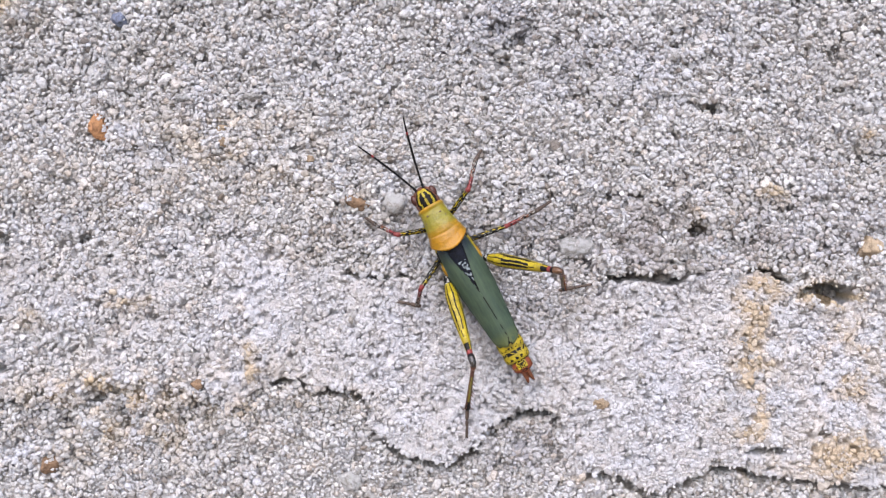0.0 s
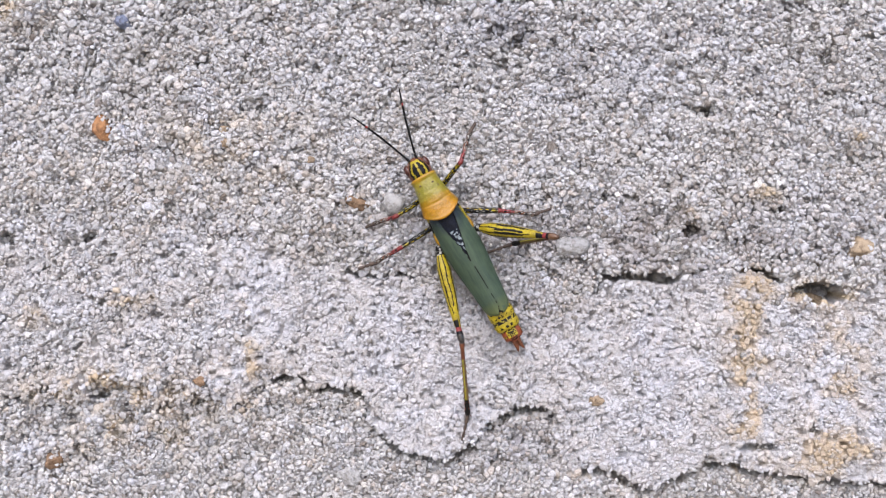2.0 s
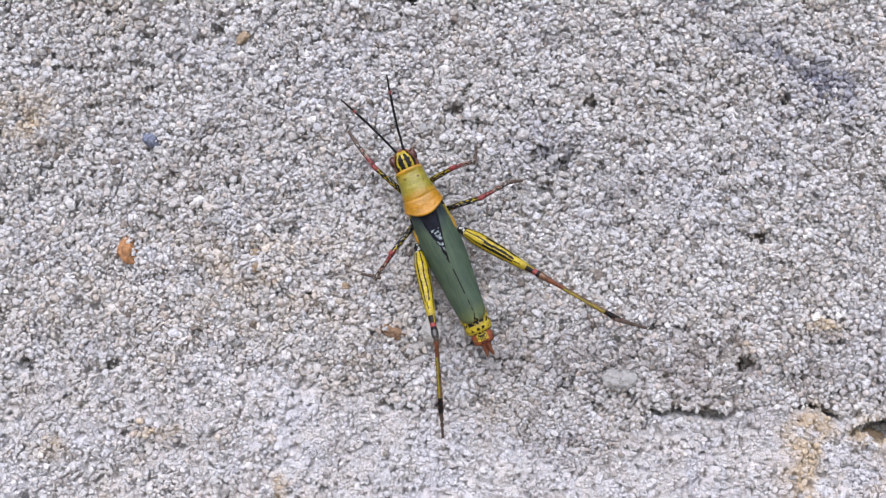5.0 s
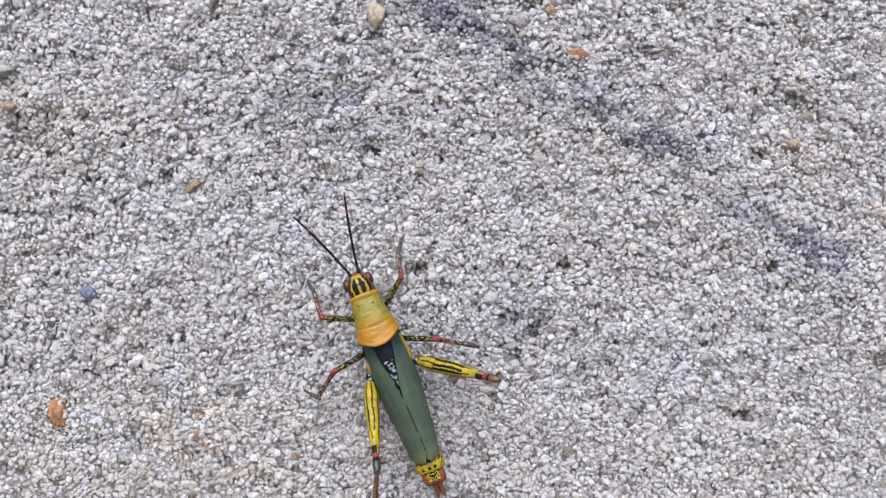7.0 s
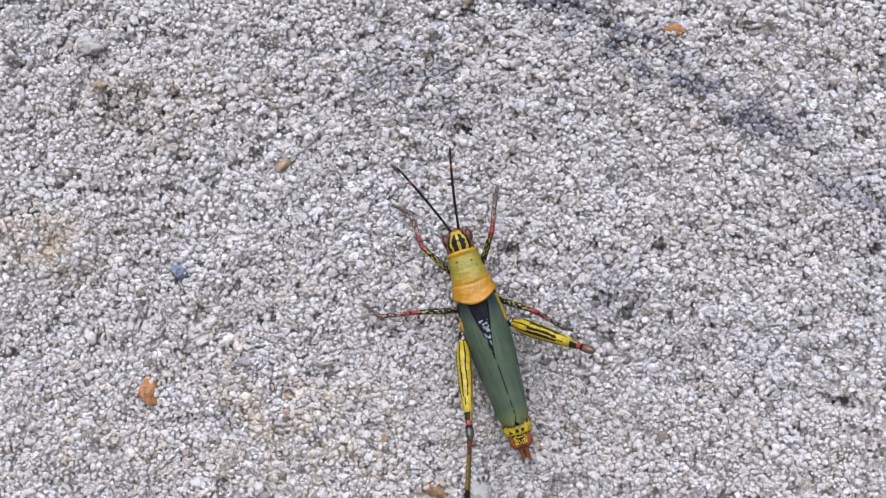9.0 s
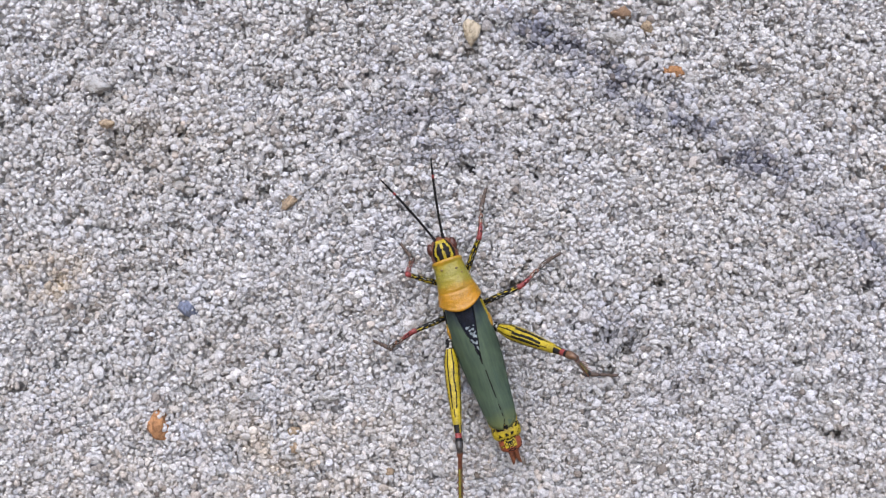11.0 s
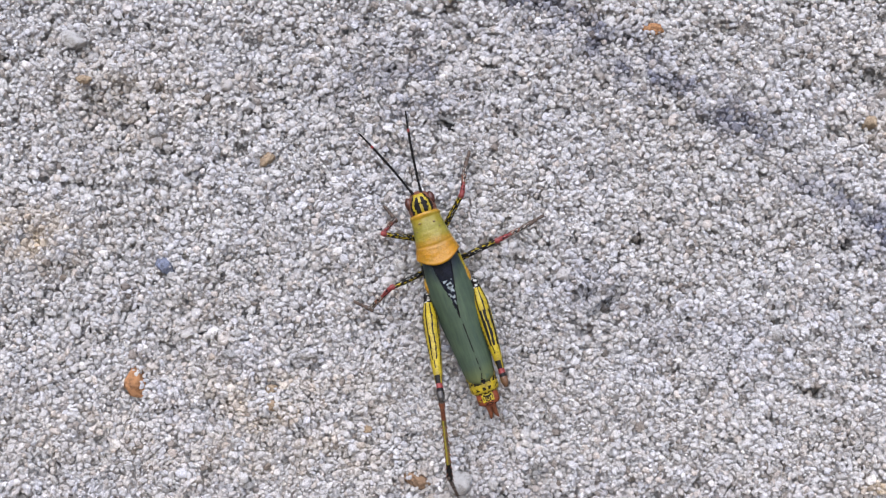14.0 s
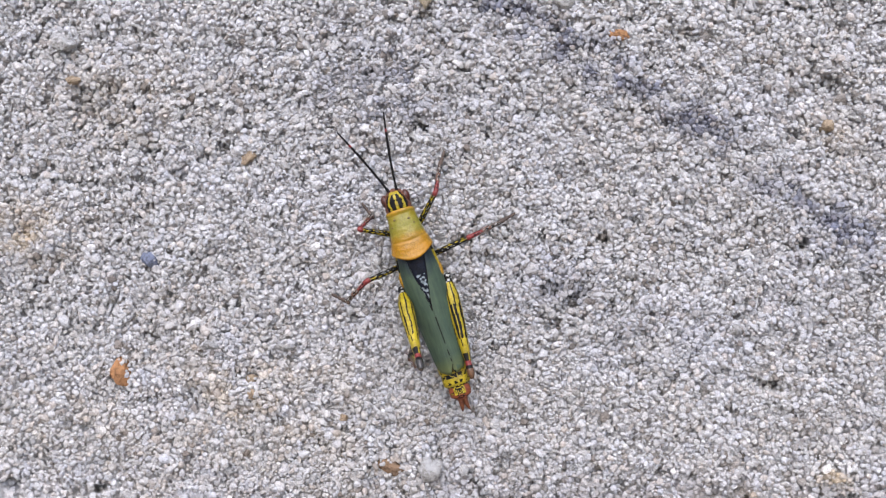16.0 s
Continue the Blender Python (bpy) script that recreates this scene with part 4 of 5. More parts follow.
LEG_ROWS = {
    "LF": [
        (0, (-8.7, 7.5, 8.0), (-11.4, 11.3, 3.4), (-12.6, 13.4, 0.7)),
        (1, (-8.7, 7.2, 8.1), (-11.4, 11.1, 3.5), (-12.6, 13.1, 0.8)),
        (1.5, (-10.1, 6.4, 6.1), (-12.6, 9.8, 1.0), (-14.3, 12.8, 0.2)),
        (2, (-9.0, 4.7, 8.1), (-13.1, 5.7, 2.9), (-15.4, 6.0, 0.2)),
        (2.5, (-7.2, 9.8, 8.0), (-7.6, 13.3, 2.5), (-7.9, 16.1, 0.2)),
        (3, (-8.4, 7.9, 8.2), (-8.2, 12.0, 3.0), (-8.9, 14.3, 0.3)),
        (3.2, (-8.3, 7.3, 8.5), (-7.5, 11.1, 3.2), (-8.2, 13.5, 0.6)),
        (3.3, (-7.5, 7.2, 9.2), (-7.8, 9.9, 3.2), (-8.5, 12.3, 0.6)),
        (3.5, (-6.9, 10.1, 8.0), (-6.5, 16.2, 5.5), (-7.2, 18.7, 3.1)),
        (3.7, (-5.0, 13.0, 3.9), (-6.0, 19.4, 3.0), (-6.6, 22.0, 0.6)),
        (3.9, (-6.7, 11.4, 6.5), (-6.6, 17.0, 3.0), (-7.3, 19.6, 0.6)),
        (4.1, (-7.1, 10.0, 7.8), (-7.1, 14.5, 3.0), (-7.9, 17.1, 0.6)),
        (4.3, (-7.0, 8.9, 8.8), (-7.7, 12.0, 3.0), (-8.4, 14.6, 0.6)),
        (4.5, (-6.6, 9.6, 8.6), (-7.2, 15.3, 5.4), (-7.9, 17.9, 3.1)),
        (4.7, (-4.6, 13.2, 3.2), (-5.9, 19.6, 2.9), (-6.7, 22.8, 1.4)),
        (4.9, (-5.3, 12.9, 3.9), (-6.9, 19.2, 2.9), (-7.6, 22.0, 0.6)),
        (5.1, (-6.3, 11.5, 6.7), (-7.4, 16.7, 2.9), (-8.1, 19.5, 0.6)),
        (5.3, (-6.5, 10.3, 8.0), (-7.8, 14.2, 2.9), (-8.6, 17.0, 0.6)),
        (5.5, (-7.3, 9.3, 8.3), (-8.6, 13.0, 2.9), (-9.5, 15.3, 0.4)),
        (5.8, (-7.7, 9.1, 8.2), (-8.7, 12.7, 2.8), (-9.6, 15.1, 0.2)),
        (6, (-8.2, 8.4, 8.1), (-8.9, 12.6, 3.0), (-9.7, 15.1, 0.6)),
        (6.5, (-8.4, 7.9, 8.1), (-8.1, 12.3, 3.2), (-8.5, 14.7, 0.6)),
        (7, (-8.4, 8.0, 8.1), (-8.6, 12.5, 3.2), (-9.2, 15.0, 0.7)),
        (7.5, (-9.3, 6.3, 7.6), (-11.5, 9.1, 2.1), (-13.5, 11.5, 0.2)),
        (8, (-9.7, 6.6, 6.9), (-12.6, 9.0, 1.5), (-14.7, 11.7, 0.2)),
        (8.5, (-9.5, 6.9, 7.1), (-12.1, 9.0, 1.4), (-14.3, 11.6, 0.2)),
        (9, (-6.7, 12.3, 3.5), (-7.0, 18.4, 1.0), (-9.6, 20.7, 0.2)),
        (9.1, (-6.2, 12.4, 4.3), (-6.9, 18.1, 1.0), (-9.5, 20.4, 0.2)),
        (9.3, (-6.5, 12.2, 4.9), (-6.7, 17.5, 1.0), (-9.4, 19.8, 0.2)),
        (9.5, (-6.9, 11.4, 6.3), (-6.6, 16.8, 2.6), (-9.2, 19.2, 1.7)),
        (9.7, (-7.4, 9.9, 7.7), (-6.9, 15.5, 4.2), (-8.7, 18.3, 2.8)),
        (9.9, (-7.2, 10.4, 7.4), (-7.1, 14.4, 2.2), (-8.2, 17.4, 0.6)),
        (10.1, (-7.3, 10.1, 7.6), (-6.9, 13.9, 2.2), (-8.1, 16.9, 0.6)),
        (10.3, (-7.3, 9.8, 7.8), (-6.7, 13.3, 2.2), (-7.9, 16.3, 0.6)),
        (10.5, (-7.4, 9.6, 8.0), (-6.6, 12.8, 2.2), (-7.8, 15.7, 0.6)),
        (10.7, (-7.5, 9.4, 8.1), (-6.4, 12.2, 2.2), (-7.6, 15.2, 0.6)),
        (10.9, (-7.5, 9.1, 8.2), (-6.3, 11.6, 2.2), (-7.4, 14.6, 0.6)),
        (11.1, (-7.6, 8.9, 8.3), (-6.2, 11.1, 2.2), (-7.3, 14.1, 0.6)),
        (11.3, (-7.7, 8.7, 8.4), (-6.0, 10.5, 2.2), (-7.2, 13.5, 0.6)),
        (11.5, (-8.3, 8.1, 8.1), (-5.9, 10.0, 2.2), (-7.0, 12.9, 0.6)),
        (12, (-8.3, 8.1, 8.1), (-5.9, 10.0, 2.2), (-7.0, 12.9, 0.6)),
        (12.5, (-8.3, 8.1, 8.1), (-5.9, 10.0, 2.2), (-7.0, 12.9, 0.6)),
        (13, (-8.3, 8.1, 8.1), (-5.9, 10.0, 2.2), (-7.0, 12.9, 0.6)),
        (13.2, (-8.3, 8.1, 8.1), (-5.9, 10.0, 2.2), (-7.0, 12.9, 0.6)),
        (13.5, (-8.3, 8.1, 8.1), (-5.9, 10.0, 2.2), (-7.0, 12.9, 0.6)),
        (14, (-8.3, 8.1, 8.1), (-5.9, 10.0, 2.2), (-7.0, 12.9, 0.6)),
        (14.5, (-8.3, 8.1, 8.1), (-5.9, 10.0, 2.2), (-7.0, 12.9, 0.6)),
        (15, (-8.3, 8.1, 8.1), (-5.9, 10.0, 2.2), (-7.0, 12.9, 0.6)),
        (15.5, (-8.3, 8.1, 8.1), (-5.9, 10.0, 2.2), (-7.0, 12.9, 0.6)),
        (16, (-8.3, 8.1, 8.1), (-5.9, 10.0, 2.2), (-7.0, 12.9, 0.6)),
    ],
    "RF": [
        (0, (8.6, 8.2, 7.9), (12.4, 12.2, 4.3), (14.6, 13.6, 1.8)),
        (1, (8.9, 8.0, 7.6), (12.6, 11.9, 3.8), (14.9, 13.4, 1.4)),
        (1.5, (7.1, 10.1, 8.1), (9.4, 15.6, 5.1), (10.4, 17.7, 2.5)),
        (2, (8.4, 7.8, 8.4), (12.5, 11.8, 5.1), (14.8, 13.2, 2.8)),
        (2.5, (9.7, 6.4, 7.0), (13.5, 9.3, 2.4), (15.5, 11.7, 0.7)),
        (3, (9.1, 5.7, 8.0), (13.9, 6.0, 3.4), (15.9, 8.0, 1.2)),
        (3.2, (9.1, 5.6, 8.0), (14.6, 6.7, 4.5), (16.5, 7.4, 1.6)),
        (3.3, (8.9, 5.6, 8.3), (14.3, 5.6, 4.5), (16.3, 6.2, 1.6)),
        (3.5, (8.8, 5.3, 8.4), (13.8, 3.4, 4.5), (15.7, 4.0, 1.6)),
        (3.7, (9.0, 4.8, 8.0), (13.3, 1.1, 4.5), (15.2, 1.8, 1.6)),
        (3.9, (8.4, 5.4, 8.8), (13.1, 1.5, 6.4), (15.0, 2.4, 3.5)),
        (4, (8.5, 5.8, 8.6), (13.7, 5.4, 4.5), (15.4, 6.5, 1.6)),
        (4.1, (8.7, 6.2, 8.4), (13.4, 9.3, 5.1), (15.2, 10.9, 2.3)),
        (4.3, (8.6, 5.9, 8.5), (13.0, 7.8, 3.9), (14.7, 9.4, 1.2)),
        (4.5, (8.3, 5.8, 8.9), (12.6, 5.5, 3.9), (14.3, 7.2, 1.2)),
        (4.7, (8.4, 5.6, 8.8), (12.2, 3.2, 3.9), (13.9, 4.9, 1.2)),
        (4.9, (8.3, 5.6, 8.9), (11.9, 1.7, 5.0), (13.5, 3.4, 2.3)),
        (5, (8.1, 5.7, 9.0), (12.3, 5.6, 3.9), (13.6, 7.5, 1.2)),
        (5.1, (8.0, 5.7, 9.2), (11.8, 9.5, 5.4), (13.2, 11.8, 3.1)),
        (5.3, (9.0, 5.9, 8.1), (11.5, 9.8, 3.3), (12.7, 12.4, 1.1)),
        (5.5, (7.4, 11.1, 6.7), (9.5, 15.0, 1.8), (10.7, 18.1, 0.6)),
        (5.8, (7.6, 10.8, 6.9), (9.6, 14.5, 1.8), (11.3, 17.4, 0.6)),
        (6, (7.1, 10.0, 8.3), (9.5, 14.8, 4.4), (10.8, 17.0, 1.9)),
        (6.5, (7.7, 9.3, 8.2), (9.1, 13.0, 3.0), (10.6, 15.8, 1.2)),
        (7, (7.8, 9.6, 7.9), (8.4, 13.4, 2.5), (10.1, 16.1, 0.8)),
        (7.5, (8.7, 7.0, 8.3), (12.0, 9.6, 3.2), (14.4, 11.0, 0.8)),
        (8, (6.4, 10.5, 8.4), (7.8, 14.6, 3.5), (9.4, 17.4, 1.7)),
        (8.5, (6.3, 10.7, 8.2), (8.0, 15.6, 4.0), (9.3, 18.1, 1.8)),
        (9, (6.3, 10.9, 8.0), (8.2, 15.4, 3.5), (9.6, 18.1, 1.6)),
        (9.1, (6.2, 10.9, 8.2), (8.3, 15.1, 3.5), (9.6, 17.8, 1.6)),
        (9.3, (6.2, 10.6, 8.4), (8.5, 14.5, 3.5), (9.8, 17.2, 1.6)),
        (9.5, (6.2, 10.4, 8.6), (8.6, 13.9, 3.5), (10.0, 16.6, 1.6)),
        (9.7, (6.2, 10.2, 8.8), (8.8, 13.3, 3.5), (10.2, 16.0, 1.6)),
        (9.9, (6.2, 10.0, 8.9), (8.9, 12.7, 3.5), (10.3, 15.4, 1.6)),
        (10.1, (6.2, 9.8, 9.0), (9.1, 12.1, 3.5), (10.5, 14.8, 1.6)),
        (10.3, (6.2, 9.7, 9.1), (9.2, 11.5, 3.5), (10.6, 14.2, 1.6)),
        (10.5, (5.9, 9.1, 9.6), (9.2, 13.2, 5.7), (10.7, 15.9, 3.8)),
        (10.7, (6.9, 10.9, 7.5), (9.2, 16.3, 4.4), (10.9, 18.9, 2.5)),
        (10.9, (7.2, 11.4, 6.6), (9.3, 16.4, 2.9), (11.0, 19.0, 1.0)),
        (11.1, (7.3, 11.0, 6.9), (9.5, 15.8, 2.9), (11.2, 18.3, 1.0)),
        (11.3, (7.4, 10.7, 7.2), (9.6, 15.2, 2.9), (11.3, 17.7, 1.0)),
        (11.5, (7.7, 10.2, 7.4), (9.8, 14.6, 2.9), (11.5, 17.1, 1.0)),
        (12, (7.7, 10.2, 7.4), (9.8, 14.6, 2.9), (11.5, 17.1, 1.0)),
        (12.5, (7.7, 10.2, 7.4), (9.8, 14.6, 2.9), (11.5, 17.1, 1.0)),
        (13, (7.7, 10.2, 7.4), (9.8, 14.6, 2.9), (11.5, 17.1, 1.0)),
        (13.2, (7.7, 10.2, 7.4), (9.8, 14.6, 2.9), (11.5, 17.1, 1.0)),
        (13.5, (7.7, 10.2, 7.4), (9.8, 14.6, 2.9), (11.5, 17.1, 1.0)),
        (14, (7.7, 10.2, 7.4), (9.8, 14.6, 2.9), (11.5, 17.1, 1.0)),
        (14.5, (7.7, 10.2, 7.4), (9.8, 14.6, 2.9), (11.5, 17.1, 1.0)),
        (15, (7.7, 10.2, 7.4), (9.8, 14.6, 2.9), (11.5, 17.1, 1.0)),
        (15.5, (7.7, 10.2, 7.4), (9.8, 14.6, 2.9), (11.5, 17.1, 1.0)),
        (16, (7.7, 10.2, 7.4), (9.8, 14.6, 2.9), (11.5, 17.1, 1.0)),
    ],
    "LM": [
        (0, (-10.0, -4.4, 6.9), (-12.8, -7.3, 1.0), (-15.9, -4.6, 0.2)),
        (1, (-10.0, -4.7, 6.4), (-13.7, -7.7, 1.0), (-16.3, -4.5, 0.2)),
        (1.5, (-10.1, -2.4, 7.7), (-16.4, 0.1, 5.5), (-19.4, 1.4, 2.7)),
        (2, (-11.6, -1.4, 4.6), (-17.8, -1.5, 1.0), (-21.9, -0.7, 0.2)),
        (2.5, (-11.7, -1.9, 3.3), (-17.8, -4.9, 1.0), (-21.9, -4.3, 0.2)),
        (3, (-10.8, -3.3, 6.1), (-15.5, -7.0, 2.2), (-18.8, -8.8, 0.2)),
        (3.2, (-10.2, -4.3, 6.5), (-14.7, -8.1, 2.4), (-18.1, -9.4, 0.2)),
        (3.3, (-10.2, -5.1, 5.7), (-14.9, -9.4, 2.4), (-18.3, -10.7, 0.2)),
        (3.5, (-9.7, -6.7, 2.9), (-14.9, -11.6, 2.4), (-18.3, -13.1, 0.4)),
        (3.7, (-9.1, -7.2, 2.9), (-13.9, -12.6, 2.5), (-17.2, -14.7, 1.0)),
        (3.9, (-9.2, -7.1, 3.9), (-14.1, -12.3, 4.2), (-17.5, -14.2, 2.7)),
        (4.1, (-9.2, -2.9, 8.6), (-14.2, -4.2, 3.6), (-17.3, -3.0, 1.0)),
        (4.3, (-10.0, -3.2, 7.5), (-14.4, -5.9, 2.5), (-17.4, -4.5, -0.1)),
        (4.5, (-10.4, -4.1, 6.3), (-14.7, -8.4, 2.5), (-17.7, -7.1, -0.1)),
        (4.7, (-10.1, -5.9, 4.2), (-15.0, -11.0, 2.5), (-18.0, -9.7, -0.1)),
        (4.9, (-9.4, -6.9, 3.5), (-14.5, -12.0, 3.6), (-17.9, -11.5, 1.3)),
        (5.1, (-8.9, -1.7, 9.2), (-14.4, -3.0, 4.6), (-16.1, 0.2, 2.6)),
        (5.3, (-9.8, -1.5, 8.2), (-14.4, -2.3, 2.7), (-15.9, 1.1, 0.8)),
        (5.5, (-9.9, -2.7, 7.9), (-13.5, -3.8, 1.7), (-17.0, -1.9, 0.4)),
        (5.8, (-10.3, -2.0, 7.6), (-14.1, -3.7, 1.7), (-17.3, -1.3, 0.4)),
        (6, (-10.9, -2.5, 6.2), (-14.9, -5.4, 1.0), (-17.3, -2.0, 0.4)),
        (6.5, (-9.8, -2.4, 8.1), (-13.7, -5.6, 2.9), (-16.7, -3.8, 0.6)),
        (7, (-9.7, -1.9, 8.3), (-14.7, -5.4, 4.5), (-17.0, -3.3, 1.6)),
        (7.5, (-10.2, 0.8, 7.5), (-15.6, 2.8, 3.2), (-18.0, 5.2, 0.8)),
        (8, (-10.0, 0.8, 7.8), (-16.5, 2.2, 5.2), (-18.9, 4.2, 2.3)),
        (8.5, (-11.0, 0.9, 5.9), (-17.0, 2.3, 2.1), (-19.9, 4.9, 0.6)),
        (9, (-11.5, 1.1, 3.4), (-18.2, 2.3, 1.0), (-20.6, 5.7, 0.3)),
        (9.1, (-11.5, 0.9, 3.7), (-18.1, 2.1, 1.0), (-20.5, 5.5, 0.3)),
        (9.3, (-11.5, 0.6, 4.1), (-18.0, 1.6, 1.0), (-20.4, 4.9, 0.3)),
        (9.5, (-11.5, 0.4, 4.4), (-17.9, 1.0, 1.0), (-20.2, 4.4, 0.3)),
        (9.7, (-11.5, 0.2, 4.6), (-17.7, 0.5, 1.0), (-20.1, 3.9, 0.3)),
        (9.9, (-11.5, -0.1, 4.8), (-17.6, -0.0, 1.0), (-20.0, 3.4, 0.3)),
        (10.1, (-11.5, -0.4, 5.0), (-17.5, -0.6, 1.0), (-19.8, 2.9, 0.3)),
        (10.3, (-11.5, -0.7, 5.1), (-17.4, -1.1, 1.0), (-19.7, 2.3, 0.3)),
        (10.5, (-10.4, -0.6, 7.5), (-16.8, -1.6, 4.3), (-19.3, 1.5, 3.0)),
        (10.7, (-9.8, -0.7, 8.3), (-15.9, -2.1, 4.8), (-18.6, 0.3, 2.6)),
        (10.9, (-10.1, -1.1, 7.9), (-15.6, -2.6, 3.6), (-18.3, -0.4, 1.3)),
        (11.1, (-10.1, -1.4, 7.9), (-15.5, -3.2, 3.6), (-18.2, -0.9, 1.3)),
        (11.3, (-10.1, -1.7, 7.9), (-15.4, -3.7, 3.6), (-18.1, -1.4, 1.3)),
        (11.5, (-10.1, -1.7, 7.8), (-15.4, -4.2, 3.6), (-18.0, -2.0, 1.3)),
        (12, (-10.1, -1.7, 7.8), (-15.4, -4.2, 3.6), (-18.0, -2.0, 1.3)),
        (12.5, (-10.1, -1.7, 7.8), (-15.4, -4.2, 3.6), (-18.0, -2.0, 1.3)),
        (13, (-10.1, -1.7, 7.8), (-15.4, -4.2, 3.6), (-18.0, -2.0, 1.3)),
        (13.2, (-10.1, -1.7, 7.8), (-15.4, -4.2, 3.6), (-18.0, -2.0, 1.3)),
        (13.5, (-10.1, -1.7, 7.8), (-15.4, -4.2, 3.6), (-18.0, -2.0, 1.3)),
        (14, (-10.1, -1.7, 7.8), (-15.4, -4.2, 3.6), (-18.0, -2.0, 1.3)),
        (14.5, (-10.1, -1.7, 7.8), (-15.4, -4.2, 3.6), (-18.0, -2.0, 1.3)),
        (15, (-10.1, -1.7, 7.8), (-15.4, -4.2, 3.6), (-18.0, -2.0, 1.3)),
        (15.5, (-10.1, -1.7, 7.8), (-15.4, -4.2, 3.6), (-18.0, -2.0, 1.3)),
        (16, (-10.1, -1.7, 7.8), (-15.4, -4.2, 3.6), (-18.0, -2.0, 1.3)),
    ],
    "RM": [
        (0, (11.9, -2.3, 3.3), (19.0, -2.6, 3.9), (22.4, -2.5, 1.5)),
        (1, (11.8, -2.6, 3.3), (19.0, -3.0, 3.9), (22.4, -2.9, 1.5)),
        (1.5, (11.5, -3.5, 3.2), (18.4, -5.5, 3.9), (21.6, -6.0, 1.1)),
        (2, (10.8, -5.1, 3.3), (16.6, -9.3, 2.1), (20.3, -10.1, 0.4)),
        (2.5, (10.6, -5.5, 3.2), (16.3, -9.3, 1.0), (20.3, -8.4, 0.2)),
        (3, (11.6, 0.4, 5.1), (16.8, 3.3, 1.0), (19.2, 6.7, 0.4)),
        (3.2, (11.8, -0.5, 4.4), (17.6, 2.1, 1.0), (19.3, 5.9, 0.3)),
        (3.3, (11.7, -0.4, 5.2), (17.4, 1.0, 1.0), (19.0, 4.8, 0.3)),
        (3.5, (11.6, 0.7, 4.8), (18.0, 3.9, 4.1), (20.5, 6.8, 2.4)),
        (3.7, (11.5, 2.2, 2.7), (18.1, 5.0, 2.1), (21.1, 6.8, -0.1)),
        (3.9, (11.7, 0.1, 4.8), (17.8, 2.8, 2.1), (20.7, 4.7, -0.3)),
        (4.1, (11.4, -0.9, 5.9), (17.3, 0.6, 2.1), (20.3, 2.5, -0.3)),
        (4.3, (11.2, -1.5, 6.4), (17.0, -1.6, 2.1), (19.9, 0.3, -0.3)),
        (4.5, (10.6, -1.6, 7.5), (17.2, -0.5, 4.9), (20.3, 0.2, 2.2)),
        (4.7, (11.5, -0.4, 5.5), (17.7, 2.5, 3.1), (20.7, 1.6, 0.3)),
        (4.9, (11.2, -1.4, 6.4), (17.4, 0.2, 3.1), (20.4, -0.6, 0.3)),
        (5.1, (10.9, -2.0, 6.8), (17.1, -2.0, 3.1), (20.1, -2.8, 0.3)),
        (5.3, (10.9, -2.4, 6.7), (16.9, -4.3, 3.1), (19.9, -5.0, 0.3)),
        (5.5, (10.6, -2.8, 7.1), (16.5, -6.0, 4.6), (18.3, -7.2, 1.0)),
        (5.8, (10.4, -2.6, 7.4), (16.4, -5.9, 5.1), (18.3, -7.1, 1.6)),
        (6, (10.2, -3.1, 7.5), (16.2, -6.0, 4.8), (18.0, -7.3, 1.2)),
        (6.5, (10.8, -4.2, 5.5), (16.4, -7.9, 2.9), (19.0, -9.8, 0.2)),
        (7, (9.6, -3.2, 8.2), (14.8, -6.5, 4.4), (16.4, -7.9, 0.8)),
        (7.5, (9.2, -4.5, 7.9), (13.5, -9.0, 4.2), (14.9, -10.5, 0.5)),
        (8, (9.2, -5.1, 7.5), (13.4, -9.6, 3.7), (15.2, -11.0, 0.2)),
        (8.5, (9.3, -4.5, 7.8), (13.4, -9.0, 3.9), (15.3, -10.3, 0.4)),
        (9, (9.2, -4.9, 7.6), (13.6, -9.6, 4.4), (15.2, -10.8, 0.7)),
        (9.1, (9.2, -5.1, 7.5), (13.6, -9.9, 4.4), (15.2, -11.1, 0.7)),
        (9.3, (9.5, -5.3, 6.9), (13.7, -10.5, 4.4), (15.3, -11.7, 0.7)),
        (9.5, (9.4, -4.2, 7.9), (14.1, -9.2, 5.7), (15.9, -10.3, 2.0)),
        (9.6, (9.5, -3.6, 8.1), (15.5, -4.7, 4.2), (17.9, -5.1, 0.8)),
        (9.7, (9.6, -2.9, 8.3), (15.5, 0.2, 5.5), (18.7, 0.3, 2.8)),
        (9.9, (11.5, 1.4, 4.8), (16.5, 6.0, 2.5), (20.2, 6.8, 0.6)),
        (10.1, (11.5, 1.0, 5.0), (16.6, 5.4, 2.5), (20.3, 6.2, 0.6)),
        (10.3, (11.5, 0.7, 5.3), (16.8, 4.8, 2.5), (20.4, 5.6, 0.6)),
        (10.5, (11.5, 0.4, 5.5), (16.9, 4.1, 2.5), (20.6, 4.9, 0.6)),
        (10.7, (11.4, 0.2, 5.7), (17.0, 3.5, 2.5), (20.7, 4.3, 0.6)),
        (10.9, (11.4, 0.1, 5.8), (17.1, 2.9, 2.5), (20.8, 3.6, 0.6)),
        (11.1, (11.4, 0.0, 6.0), (17.2, 2.2, 2.5), (20.9, 3.0, 0.6)),
        (11.3, (11.3, 0.1, 6.1), (17.4, 1.6, 2.5), (21.0, 2.4, 0.6)),
        (11.5, (11.3, 0.1, 6.0), (17.5, 1.0, 2.5), (21.1, 1.7, 0.6)),
        (12, (11.3, 0.1, 6.0), (17.5, 1.0, 2.5), (21.1, 1.7, 0.6)),
